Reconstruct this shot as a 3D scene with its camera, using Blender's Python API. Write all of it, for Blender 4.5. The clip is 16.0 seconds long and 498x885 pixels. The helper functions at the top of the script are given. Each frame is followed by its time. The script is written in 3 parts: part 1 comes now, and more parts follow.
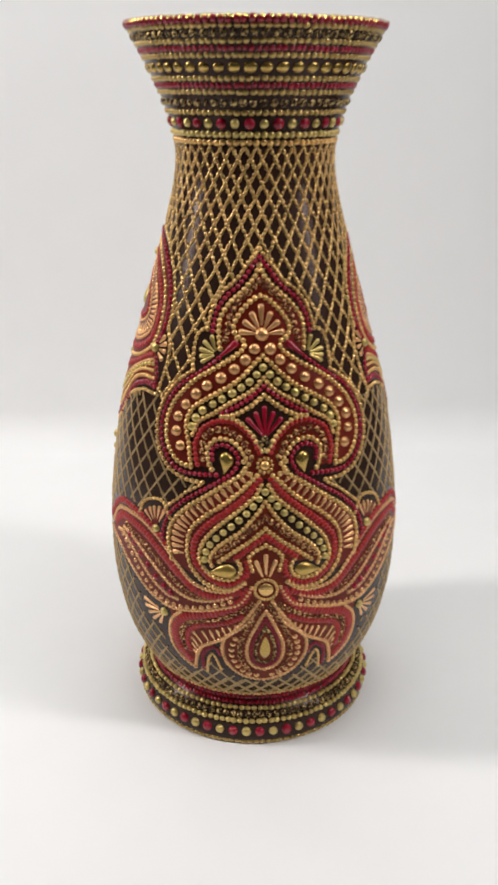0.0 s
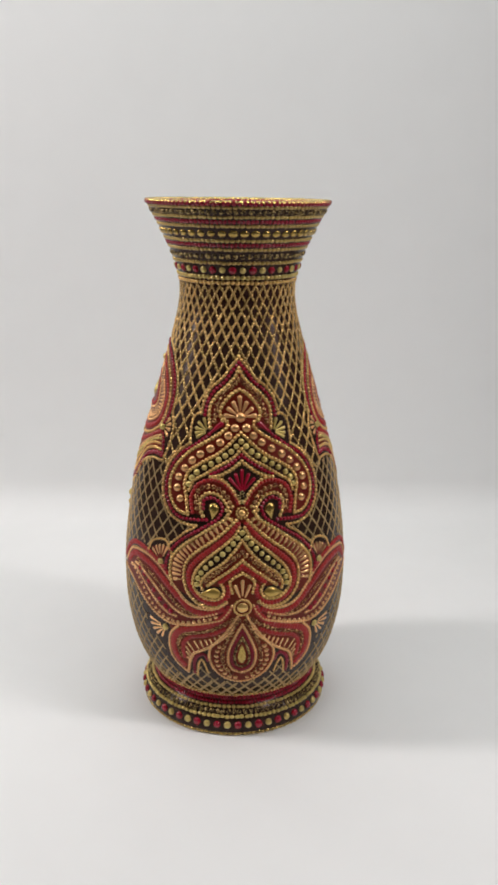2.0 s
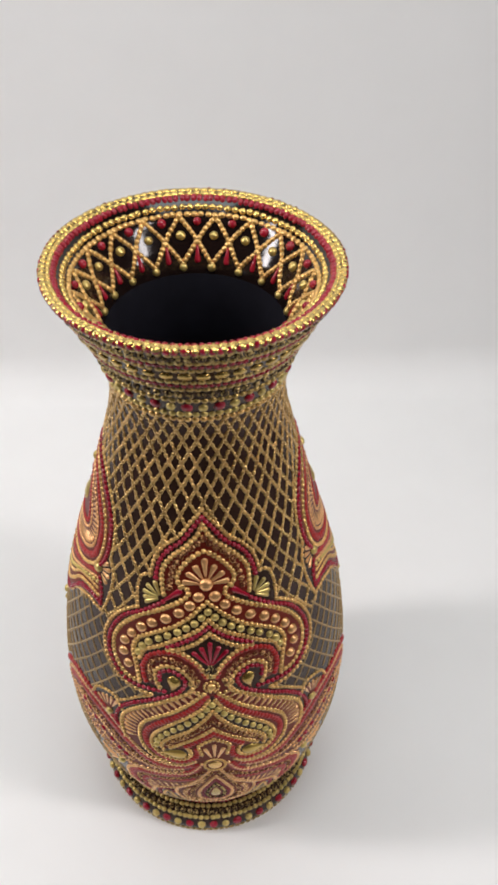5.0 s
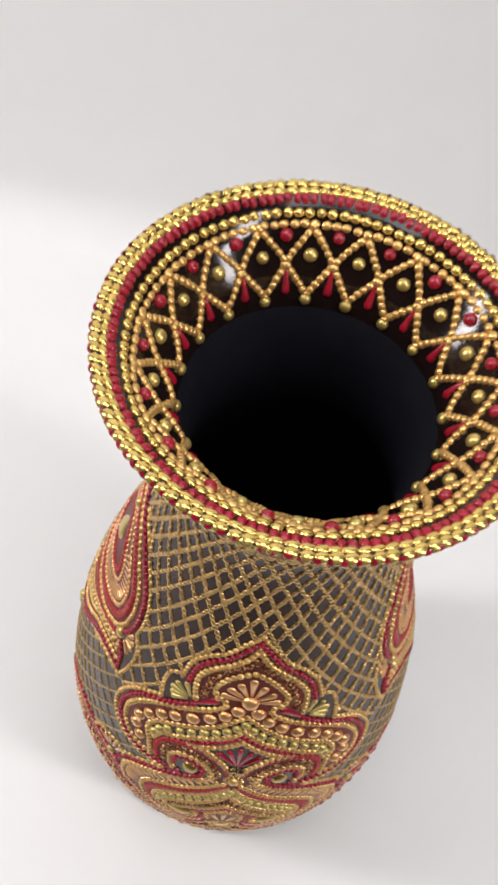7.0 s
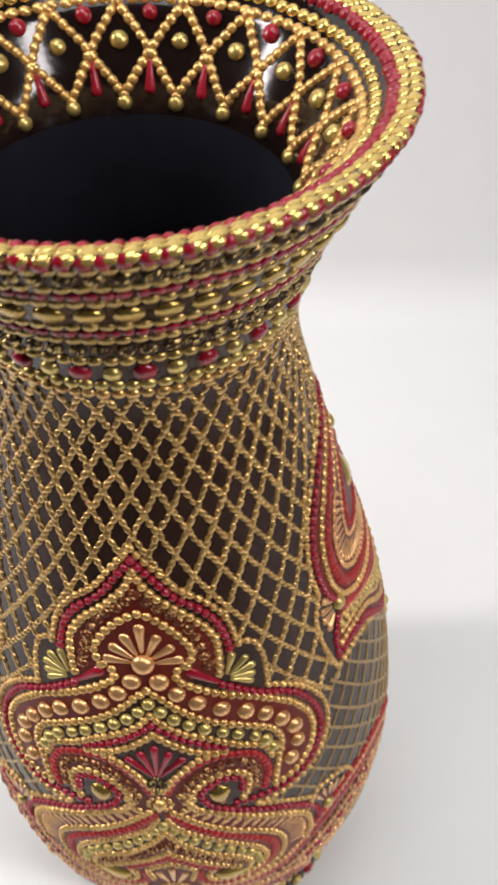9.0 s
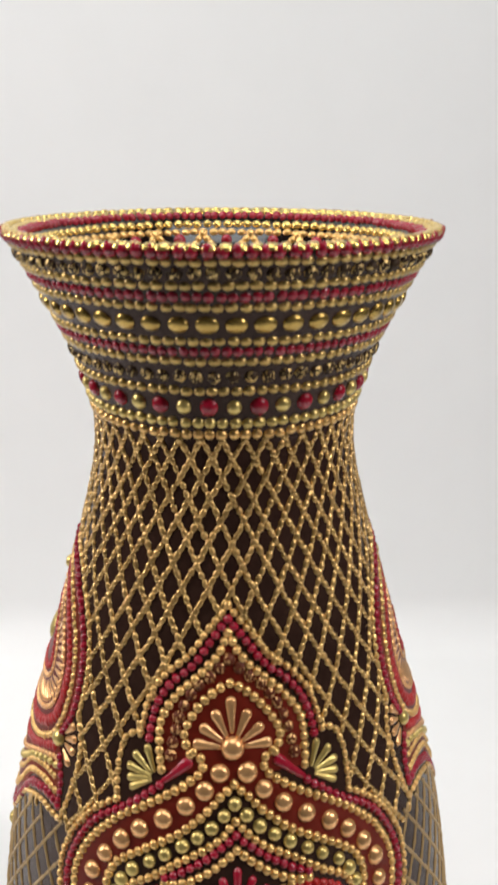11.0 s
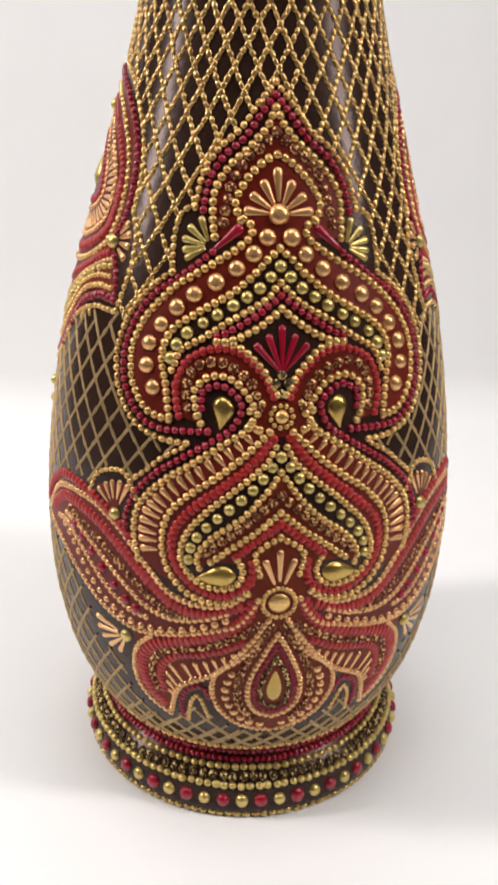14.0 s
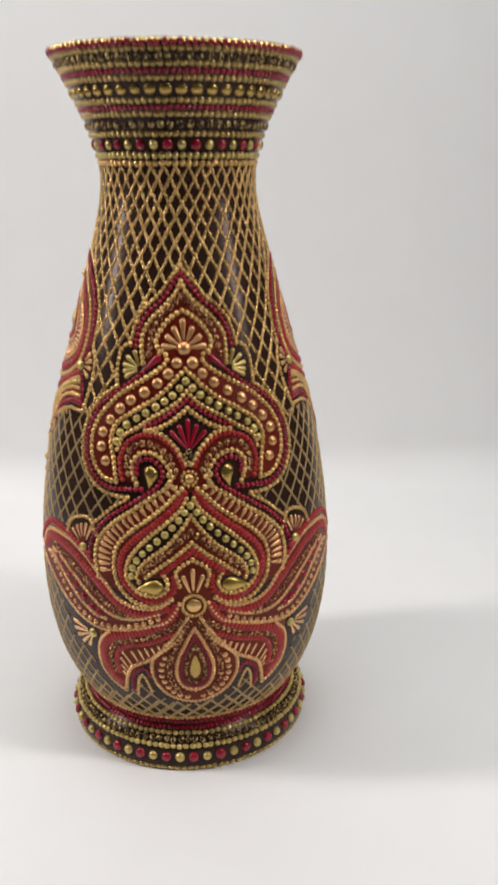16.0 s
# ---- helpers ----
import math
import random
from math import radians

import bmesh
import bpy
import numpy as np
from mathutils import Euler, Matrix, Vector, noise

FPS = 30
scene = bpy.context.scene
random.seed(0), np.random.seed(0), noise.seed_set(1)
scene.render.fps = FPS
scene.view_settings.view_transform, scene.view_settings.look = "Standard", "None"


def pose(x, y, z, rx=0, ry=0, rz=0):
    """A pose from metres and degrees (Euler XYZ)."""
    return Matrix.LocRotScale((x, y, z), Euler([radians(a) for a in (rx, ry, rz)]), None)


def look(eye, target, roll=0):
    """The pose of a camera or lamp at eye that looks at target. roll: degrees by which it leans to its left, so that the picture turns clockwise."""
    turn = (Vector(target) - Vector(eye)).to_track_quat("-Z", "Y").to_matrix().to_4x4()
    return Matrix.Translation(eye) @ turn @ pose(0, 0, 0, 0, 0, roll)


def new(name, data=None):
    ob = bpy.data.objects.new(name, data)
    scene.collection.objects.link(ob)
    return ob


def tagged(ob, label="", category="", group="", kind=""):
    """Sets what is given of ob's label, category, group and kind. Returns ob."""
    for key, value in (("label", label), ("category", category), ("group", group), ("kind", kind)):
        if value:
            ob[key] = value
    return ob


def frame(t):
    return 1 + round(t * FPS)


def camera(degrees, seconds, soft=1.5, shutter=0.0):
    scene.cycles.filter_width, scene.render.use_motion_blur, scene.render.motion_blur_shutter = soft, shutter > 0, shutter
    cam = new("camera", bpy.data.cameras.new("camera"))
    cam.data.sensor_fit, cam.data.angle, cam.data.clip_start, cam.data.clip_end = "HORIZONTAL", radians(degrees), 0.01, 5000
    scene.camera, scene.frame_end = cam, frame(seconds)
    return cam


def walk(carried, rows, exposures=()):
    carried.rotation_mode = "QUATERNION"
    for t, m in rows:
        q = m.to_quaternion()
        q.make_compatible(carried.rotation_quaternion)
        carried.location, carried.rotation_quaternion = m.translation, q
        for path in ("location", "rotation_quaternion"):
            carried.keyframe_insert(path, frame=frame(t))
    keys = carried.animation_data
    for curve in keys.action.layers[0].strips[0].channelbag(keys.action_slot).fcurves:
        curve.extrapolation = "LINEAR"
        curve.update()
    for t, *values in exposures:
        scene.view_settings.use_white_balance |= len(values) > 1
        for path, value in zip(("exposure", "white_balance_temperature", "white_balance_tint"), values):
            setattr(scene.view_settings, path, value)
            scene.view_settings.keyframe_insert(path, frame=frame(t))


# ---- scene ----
cam = camera(31.52, 16.0, soft=3.0, shutter=0.4)
PATH = [  # seconds, eye, yaw, pitch, roll
    (0, -0.0146, -0.3753, 0.2777, -1.90, -22.12, 0.17),
    (0.5, -0.0054, -0.4264, 0.2853, -2.04, -19.65, 0.32),
    (1, -0.0084, -0.4642, 0.2980, -3.68, -18.35, 1.25),
    (1.5, -0.0186, -0.4880, 0.3046, -3.05, -16.77, 1.42),
    (2, -0.0125, -0.4987, 0.3089, -2.32, -16.50, 0.78),
    (2.5, -0.0040, -0.4988, 0.3143, -2.36, -17.38, 0.94),
    (3, -0.0033, -0.4642, 0.3179, -2.23, -19.94, 0.32),
    (3.5, 0.0026, -0.4042, 0.3418, -1.80, -26.28, 0.56),
    (3.7, 0.0045, -0.3842, 0.3525, -2.50, -25.50, 0.64),
    (5.8, -0.0002, -0.1888, 0.4826, -4.60, -51.70, 1.40),
    (6, -0.0021, -0.1755, 0.4783, -5.57, -51.94, 1.69),
    (6.5, -0.0101, -0.1438, 0.4738, -6.16, -54.92, 9.43),
    (7, -0.0174, -0.1196, 0.4478, -2.37, -58.18, 11.35),
    (7.5, -0.0013, -0.0958, 0.4248, -0.08, -61.86, 6.75),
    (8, 0.0277, -0.0965, 0.4125, 3.92, -59.71, -1.80),
    (8.5, 0.0397, -0.1136, 0.3985, 5.89, -55.12, -3.21),
    (9, 0.0316, -0.1374, 0.3652, 4.06, -48.50, -1.08),
    (9.2, 0.0243, -0.1449, 0.3557, 2.71, -43.96, -0.18),
    (11.3, -0.0039, -0.2155, 0.2954, -2.30, -17.85, 0.37),
    (11.5, -0.0066, -0.2160, 0.2785, -1.80, -17.80, 1.24),
    (12, -0.0134, -0.2308, 0.2655, -1.80, -15.50, 0.80),
    (12.5, -0.0155, -0.2528, 0.2457, -3.20, -13.02, 1.30),
    (13, -0.0189, -0.2615, 0.2392, -5.45, -14.69, 1.77),
    (13.5, -0.0285, -0.2666, 0.2334, -5.04, -18.85, 1.82),
    (14, -0.0285, -0.2713, 0.2204, -6.02, -22.44, 1.62),
    (14.5, -0.0183, -0.2915, 0.2179, -5.90, -22.61, 2.47),
    (15, -0.0165, -0.3119, 0.2195, -6.64, -22.30, 2.47),
    (15.5, -0.0098, -0.3459, 0.2375, -6.10, -20.79, 1.24),
    (16, 0.0039, -0.3855, 0.2599, -3.80, -17.96, -0.02),
]
walk(cam, [(t, pose(x, y, z, 90 + pitch, 0, yaw) @ pose(0, 0, 0, 0, 0, roll)) for t, x, y, z, yaw, pitch, roll in PATH],
     exposures=[(0, -0.22, 6500, 10.5), (0.5, -0.26, 6500, 10.4), (1, -0.36, 6500, 10.3), (1.5, -0.42, 6500, 10.2), (2.5, -0.46, 6500, 10.0), (3, -0.4, 6500, 10.0),
                (3.5, -0.36, 6500, 10.0), (6, -0.32, 6500, 12.5), (6.5, -0.28, 6500, 12.5), (7, -0.24, 6500, 12.5), (7.5, -0.12, 6500, 12.5), (8, -0.14, 6500, 12.3),
                (8.5, -0.27, 6500, 12.2), (9, -0.16, 6500, 12.0), (11.5, -0.08, 6500, 10.0), (12, -0.02, 6500, 10.2), (12.5, 0.0, 6500, 10.5), (13.5, 0.05, 6560, 11.8),
                (14, 0.0, 6620, 12.5), (14.5, -0.04, 6620, 12.5), (15, -0.2, 6620, 12.5), (15.5, -0.17, 6575, 11.8), (16, -0.3, 6530, 11.0)])

# ---- light ----
world = bpy.data.worlds.new("room_air")
scene.world = world
world.use_nodes = True
world.node_tree.nodes["Background"].inputs[0].default_value = (0.9, 0.95, 1.0, 1)
world.node_tree.nodes["Background"].inputs[1].default_value = 0.05


def softbox(name, place, target, wide, high, watts, colour):
    data = bpy.data.lights.new(name, "AREA")
    data.shape, data.size, data.size_y, data.energy, data.color = "RECTANGLE", wide, high, watts, colour
    ob = new(name, data)
    ob.matrix_world = look(place, target)
    return ob


softbox("side_softbox", (-0.78, -0.04, 0.66), (0, 0, 0.2), 0.11, 0.58, 6.2, (1, 0.94, 0.93))
softbox("side_softbox", (0.52, -0.285, 0.62), (-0.2, -0.42, 0.1), 0.09, 0.52, 3.6, (1, 0.94, 0.93))
softbox("ceiling_panel", (0, -0.13, 1.12), (0, 0.3, 0.42), 0.6, 0.5, 5.2, (0.965, 1, 0.985))


# ---- materials ----
def material(name, colour, rough=0.5, metal=0.0, coat=0.0, vary=0.12, grain=400.0, bump=0.05, coat_rough=0.15, island=True, spec=0.5):
    mat = bpy.data.materials.new(name)
    mat.use_nodes = True
    nodes, links = mat.node_tree.nodes, mat.node_tree.links
    bsdf = nodes["Principled BSDF"]
    bsdf.inputs["Metallic"].default_value = metal
    bsdf.inputs["Specular IOR Level"].default_value = spec
    bsdf.inputs["Coat Weight"].default_value = coat
    bsdf.inputs["Coat Roughness"].default_value = coat_rough
    coords = nodes.new("ShaderNodeTexCoord")
    fine = nodes.new("ShaderNodeTexNoise")
    fine.inputs["Scale"].default_value, fine.inputs["Detail"].default_value = grain, 4
    links.new(coords.outputs["Object"], fine.inputs["Vector"])
    broad = nodes.new("ShaderNodeTexNoise")
    broad.inputs["Scale"].default_value, broad.inputs["Detail"].default_value = grain / 12, 2
    links.new(coords.outputs["Object"], broad.inputs["Vector"])
    total = nodes.new("ShaderNodeMath")
    links.new(fine.outputs["Fac"], total.inputs[0])
    links.new(broad.outputs["Fac"], total.inputs[1])
    last = total
    if island:
        geo = nodes.new("ShaderNodeNewGeometry")
        info = nodes.new("ShaderNodeObjectInfo")
        both = nodes.new("ShaderNodeMath")
        links.new(geo.outputs["Random Per Island"], both.inputs[0])
        links.new(info.outputs["Random"], both.inputs[1])
        half = nodes.new("ShaderNodeMath")
        half.operation = "MULTIPLY_ADD"
        half.inputs[1].default_value = 0.5
        links.new(both.outputs[0], half.inputs[0])
        links.new(total.outputs[0], half.inputs[2])
        last = half
    spread = nodes.new("ShaderNodeMapRange")
    spread.inputs["From Min"].default_value, spread.inputs["From Max"].default_value = (0.6, 1.4) if not island else (0.9, 2.1)
    spread.inputs["To Min"].default_value, spread.inputs["To Max"].default_value = 1 - vary, 1 + vary
    links.new(last.outputs[0], spread.inputs["Value"])
    tint = nodes.new("ShaderNodeVectorMath")
    tint.operation = "SCALE"
    tint.inputs[0].default_value = colour
    links.new(spread.outputs[0], tint.inputs["Scale"])
    links.new(tint.outputs[0], bsdf.inputs["Base Color"])
    gloss = nodes.new("ShaderNodeMapRange")
    gloss.inputs["From Min"].default_value, gloss.inputs["From Max"].default_value = 0.3, 0.7
    gloss.inputs["To Min"].default_value, gloss.inputs["To Max"].default_value = rough * 0.85, min(1, rough * 1.15)
    links.new(broad.outputs["Fac"], gloss.inputs["Value"])
    links.new(gloss.outputs[0], bsdf.inputs["Roughness"])
    if bump:
        dent = nodes.new("ShaderNodeBump")
        dent.inputs["Strength"].default_value, dent.inputs["Distance"].default_value = bump, 0.0004
        links.new(fine.outputs["Fac"], dent.inputs["Height"])
        links.new(dent.outputs[0], bsdf.inputs["Normal"])
    return mat


def glitter(name, gel, flake):
    """A dark gel with metal flakes that face every way."""
    mat = material(name, gel, 0.5, 0.0, 0.0, 0.25, 600, 0.1, spec=0.2)
    nodes, links = mat.node_tree.nodes, mat.node_tree.links
    bsdf = nodes["Principled BSDF"]
    cells = nodes.new("ShaderNodeTexVoronoi")
    cells.inputs["Scale"].default_value = 2000
    links.new(nodes.new("ShaderNodeNewGeometry").outputs["Position"], cells.inputs["Vector"])
    pick = nodes.new("ShaderNodeSeparateColor")
    links.new(cells.outputs["Color"], pick.inputs[0])
    some = nodes.new("ShaderNodeMath")
    some.operation, some.inputs[1].default_value = "GREATER_THAN", 0.72
    links.new(pick.outputs[0], some.inputs[0])
    mix = nodes.new("ShaderNodeMix")
    mix.data_type = "RGBA"
    mix.inputs[7].default_value = (*flake, 1)
    links.new(some.outputs[0], mix.inputs[0])
    links.new(bsdf.inputs["Base Color"].links[0].from_socket, mix.inputs[6])
    links.new(mix.outputs[2], bsdf.inputs["Base Color"])
    links.new(some.outputs[0], bsdf.inputs["Metallic"])
    dent = nodes.new("ShaderNodeBump")
    dent.inputs["Strength"].default_value, dent.inputs["Distance"].default_value = 0.5, 0.0002
    links.new(pick.outputs[1], dent.inputs["Height"])
    links.new(dent.outputs[0], bsdf.inputs["Normal"])
    return mat


LACQUER = material("black_lacquer", (0.033, 0.0165, 0.0115), 0.2, 0, 0.0, 0.3, 260, 0.16, 0.2, False, 0.24)
VARNISH = material("black_varnish", (0.012, 0.0065, 0.0055), 0.12, 0, 0.0, 0.3, 260, 0.1, 0.2, False, 0.5)
LACQUER.node_tree.nodes["Principled BSDF"].inputs["Specular Tint"].default_value = (1, 0.78, 0.69, 1)
SOOT = material("matt_black_inside", (0.011, 0.011, 0.017), 0.9, 0, 0.0, 0.3, 120, 0.03, 0.2, False, 0.1)
OXBLOOD = material("oxblood_paint", (0.145, 0.013, 0.0055), 0.42, 0, 0.0, 0.25, 300, 0.05, 0.2, False, 0.22)
BROWN = material("red_brown_paint", (0.17, 0.023, 0.008), 0.45, 0, 0.0, 0.25, 300, 0.05, 0.2, False, 0.15)
GOLD = material("antique_gold_paint", (0.78, 0.485, 0.165), 0.28, 0.66, 0.15, 0.24, coat_rough=0.12)
NET = material("net_gold_paint", (0.64, 0.405, 0.14), 0.27, 0.7, 0.2, 0.25, coat_rough=0.15)
STRAND = material("thin_gold_paint", (0.43, 0.29, 0.125), 0.45, 0.4, 0.0, 0.25)
OLIVE = material("olive_gold_paint", (0.58, 0.40, 0.125), 0.28, 0.65, 0.15, 0.2, coat_rough=0.12)
BRIGHT = material("bright_gold_paint", (0.80, 0.565, 0.165), 0.25, 0.75, 0.25, 0.18, coat_rough=0.12)
PALE = material("pale_gold_paint", (0.66, 0.505, 0.165), 0.31, 0.7, 0.2, 0.15, coat_rough=0.12)
COPPER = material("copper_gold_paint", (0.82, 0.455, 0.19), 0.28, 0.65, 0.2, 0.15, coat_rough=0.12)
BRONZE = material("dark_bronze_gold_paint", (0.50, 0.335, 0.085), 0.27, 0.8, 0.2, 0.25, 500, coat_rough=0.12)
CRIMSON = material("crimson_paint", (0.32, 0.008, 0.025), 0.22, 0.0, 0.2, 0.22, spec=0.5)
BRICK = material("brick_red_paint", (0.40, 0.015, 0.014), 0.34, 0.0, 0.1, 0.22, spec=0.4)
WINE = material("wine_red_paint", (0.25, 0.009, 0.025), 0.42, 0.0, 0.1, 0.22, spec=0.25)
GLITTER = glitter("bronze_glitter_gel", (0.05, 0.028, 0.012), (0.75, 0.55, 0.22))
SPARKLE = glitter("copper_glitter_gel", (0.12, 0.028, 0.010), (0.80, 0.48, 0.20))
PAPER = material("white_paper", (0.875, 0.885, 0.88), 0.7, 0, 0, 0.015, 30, 0.02, 0.2, False)
WALL = material("dim_grey_plaster", (0.10, 0.10, 0.105), 0.9, 0, 0, 0.08, 20, 0.1, 0.2, False)

# ---- the vase's turned form: millimetres up the axis, millimetres out from it ----
PROFILE = [(0, 54.9), (1, 55.5), (9.5, 55.5), (12, 54.5), (14.5, 52.5), (17, 49.5), (19, 47.7), (21.5, 48.3), (25, 51.3), (30, 54.5),
           (36, 57.5), (44, 60.5), (54, 62.9), (66, 64.9), (80, 65.8), (92, 65.8), (105, 65), (118, 63.6), (131, 61.7), (144, 59.4),
           (157, 56.5), (170, 52.9), (183, 49.1), (196, 45.2), (209, 41.3), (222, 37.6), (232, 35), (242, 32.7), (249, 31.9),
           (256.3, 32.1), (263.5, 33.9), (271, 36.4), (278.6, 39.9), (286.2, 43.6), (292.1, 46.7), (296, 48.7), (299.2, 50.3)]
INSIDE = [(299.0, 48.6), (298.5, 47.4), (297.6, 45.9), (296.0, 43.9), (294.0, 42.0), (292.1, 40.3), (287.4, 37.3), (281.8, 33.6), (277, 31.9), (270, 30.2),
          (262, 28.8), (250, 28.0), (238, 29.5), (225, 33), (200, 39), (160, 48), (100, 58), (40, 52), (24, 40), (20, 0.5)]


def smooth_table(pairs):
    z, r = (np.array(v, float) for v in zip(*pairs))
    slope = np.gradient(r, z)
    return z, r, slope


PZ, PR, PS = smooth_table(PROFILE)
QZ, QR, QS = smooth_table([p for p in INSIDE if p[0] > 220][::-1])


def hermite(z, zs, rs, ss):
    z = np.clip(z, zs[0], zs[-1])
    k = np.clip(np.searchsorted(zs, z) - 1, 0, len(zs) - 2)
    h = zs[k + 1] - zs[k]
    u = (z - zs[k]) / h
    return ((1 + 2 * u) * (1 - u) ** 2 * rs[k] + u * (1 - u) ** 2 * h * ss[k] + u * u * (3 - 2 * u) * rs[k + 1] + u * u * (u - 1) * h * ss[k + 1])


def wall_at(theta, z, inner=False):
    """Places on the wall (metres), the way round, the way up and the outward normal, for degrees round and millimetres up."""
    theta, z = np.radians(np.asarray(theta, float)), np.asarray(z, float)
    table = (QZ, QR, QS) if inner else (PZ, PR, PS)
    r = hermite(z, *table)
    slope = (hermite(z + 0.3, *table) - hermite(z - 0.3, *table)) / 0.6
    out = np.stack([np.sin(theta), -np.cos(theta), 0 * theta], -1)
    around = np.stack([np.cos(theta), np.sin(theta), 0 * theta], -1)
    up = out * slope[..., None] + np.array([0, 0, 1.0])
    up /= np.linalg.norm(up, axis=-1, keepdims=True)
    normal = np.cross(around, up)
    if inner:
        normal = -normal
    place = (out * r[..., None] + z[..., None] * np.array([0, 0, 1.0])) / 1000
    return place, around, up, normal


def mesh_object(name, verts, faces, mat, parent=None, label="", smooth=True, kind=""):
    mesh = bpy.data.meshes.new(name)
    mesh.from_pydata(np.asarray(verts).tolist(), [], faces if isinstance(faces, list) else faces.tolist())
    for m in (mat if isinstance(mat, (list, tuple)) else [mat]):
        mesh.materials.append(m)
    mesh.polygons.foreach_set("use_smooth", [smooth] * len(mesh.polygons))
    mesh.update()
    ob = new(name, mesh)
    ob.parent = parent
    tagged(ob, label, kind=kind)
    return ob


# ---- the table and the white surroundings ----
def sweep():
    """One sheet of white paper: flat under the vase, curved up behind it."""
    line = [(-0.34, 0.0), (-0.2, 0.0), (0.0, 0.0), (0.2, 0.0)]
    back, bend = 0.315, 0.03
    for i in range(13):
        a = math.pi / 2 * i / 12
        line.append((back - bend + bend * math.sin(a), bend - bend * math.cos(a)))
    line += [(back, 0.4), (back, 0.8), (back, 1.2)]
    xs = np.linspace(-0.46, 0.46, 9)
    verts = [(x, y, z) for y, z in line for x in xs]
    n = len(xs)
    faces = [[i * n + j, i * n + j + 1, (i + 1) * n + j + 1, (i + 1) * n + j] for i in range(len(line) - 1) for j in range(n - 1)]
    ob = mesh_object("backdrop", verts, faces, PAPER)
    solid = ob.modifiers.new("thickness", "SOLIDIFY")
    solid.thickness, solid.offset = 0.002, -1
    return tagged(ob, "seamless white paper sweep under and behind the vase", "backdrop", kind="structure")


def box(name, low, high, mat):
    bm = bmesh.new()
    bmesh.ops.create_cube(bm, size=1)
    for v in bm.verts:
        v.co = [low[i] + (v.co[i] + 0.5) * (high[i] - low[i]) for i in range(3)]
    bmesh.ops.bevel(bm, geom=bm.edges[:], offset=0.002, segments=1)
    mesh = bpy.data.meshes.new(name)
    bm.to_mesh(mesh)
    bm.free()
    mesh.materials.append(mat)
    return new(name, mesh)


sweep()
for name, low, high in (("wall_west", (-1.62, -2.42, -0.05), (-1.6, 0.62, 2.2)), ("wall_east", (1.6, -2.42, -0.05), (1.62, 0.62, 2.2)),
                        ("wall_south", (-1.595, -2.42, -0.05), (1.595, -2.4, 2.2)), ("wall_north", (-1.595, 0.6, -0.05), (1.595, 0.62, 2.2))):
    tagged(box(name, low, high, WALL), "plain dim grey room wall", "wall", kind="structure")
tagged(box("ceiling", (-1.65, -2.45, 2.205), (1.65, 0.65, 2.225), WALL), "plain dim grey ceiling", "ceiling", kind="structure")
tagged(box("floor", (-1.59, -2.39, -0.06), (1.59, 0.59, -0.01), WALL), "plain grey table top under the paper", "table top", kind="structure")

# ---- the vase ----
vase = tagged(new("vase"), "black lacquered vase with raised gold and red dot painting", "vase")


def turned_body():
    line = [(0.5, 2.0), (40, 1.5), (50, 0.6), (53.4, 0.0)] + [(float(hermite(z, PZ, PR, PS)), float(z)) for z in np.r_[np.linspace(0, 34, 35), np.linspace(36, 299.2, 110)]]
    line += [(50.1, 299.4), (49.6, 299.3)]
    for a, b in zip(INSIDE[:-1], INSIDE[1:]):
        for u in (0, 0.34, 0.67):
            line.append((a[1] + (b[1] - a[1]) * u, a[0] + (b[0] - a[0]) * u))
    line.append((0.5, 20))
    line = np.array(line) / 1000
    n = 160
    ang = np.arange(n) * 2 * np.pi / n
    verts = np.stack([np.outer(line[:, 0], np.sin(ang)), -np.outer(line[:, 0], np.cos(ang)), np.repeat(line[:, 1:], n, 1)], -1).reshape(-1, 3)
    faces = [[i * n + j, i * n + (j + 1) % n, (i + 1) * n + (j + 1) % n, (i + 1) * n + j] for i in range(len(line) - 1) for j in range(n)]
    faces += [list(range(n))[::-1], [(len(line) - 1) * n + j for j in range(n)]]
    ob = mesh_object("body", verts, faces, [LACQUER, SOOT, VARNISH], vase, "glossy black lacquered turned body")
    for poly in ob.data.polygons:
        c = poly.center
        if poly.index > n * 150 and c.z > 0.0195:
            poly.material_index = 1 if c.z < 0.2755 else 2
    return ob


turned_body()

# ---- raised paint ----
SEG = 8
_rings = [(1.0, -0.15), (0.93, 0.36), (0.62, 0.80)]
DOME = np.array([(r * math.cos(2 * math.pi * j / SEG), r * math.sin(2 * math.pi * j / SEG), h) for r, h in _rings for j in range(SEG)] + [(0, 0, 1.0)])
DOME_FACES = [[i * SEG + j, i * SEG + (j + 1) % SEG, (i + 1) * SEG + (j + 1) % SEG, (i + 1) * SEG + j] for i in range(2) for j in range(SEG)]
DOME_FACES += [[2 * SEG + j, 2 * SEG + (j + 1) % SEG, 3 * SEG] for j in range(SEG)]
_fine = [(1.0, -0.15), (0.98, 0.22), (0.88, 0.52), (0.68, 0.77), (0.38, 0.94)]
FINE = np.array([(r * math.cos(2 * math.pi * j / 14), r * math.sin(2 * math.pi * j / 14), h) for r, h in _fine for j in range(14)] + [(0, 0, 1.0)])
FINE_FACES = [[i * 14 + j, i * 14 + (j + 1) % 14, (i + 1) * 14 + (j + 1) % 14, (i + 1) * 14 + j] for i in range(4) for j in range(14)]
FINE_FACES += [[56 + j, 56 + (j + 1) % 14, 70] for j in range(14)]
rng = np.random.default_rng(7)


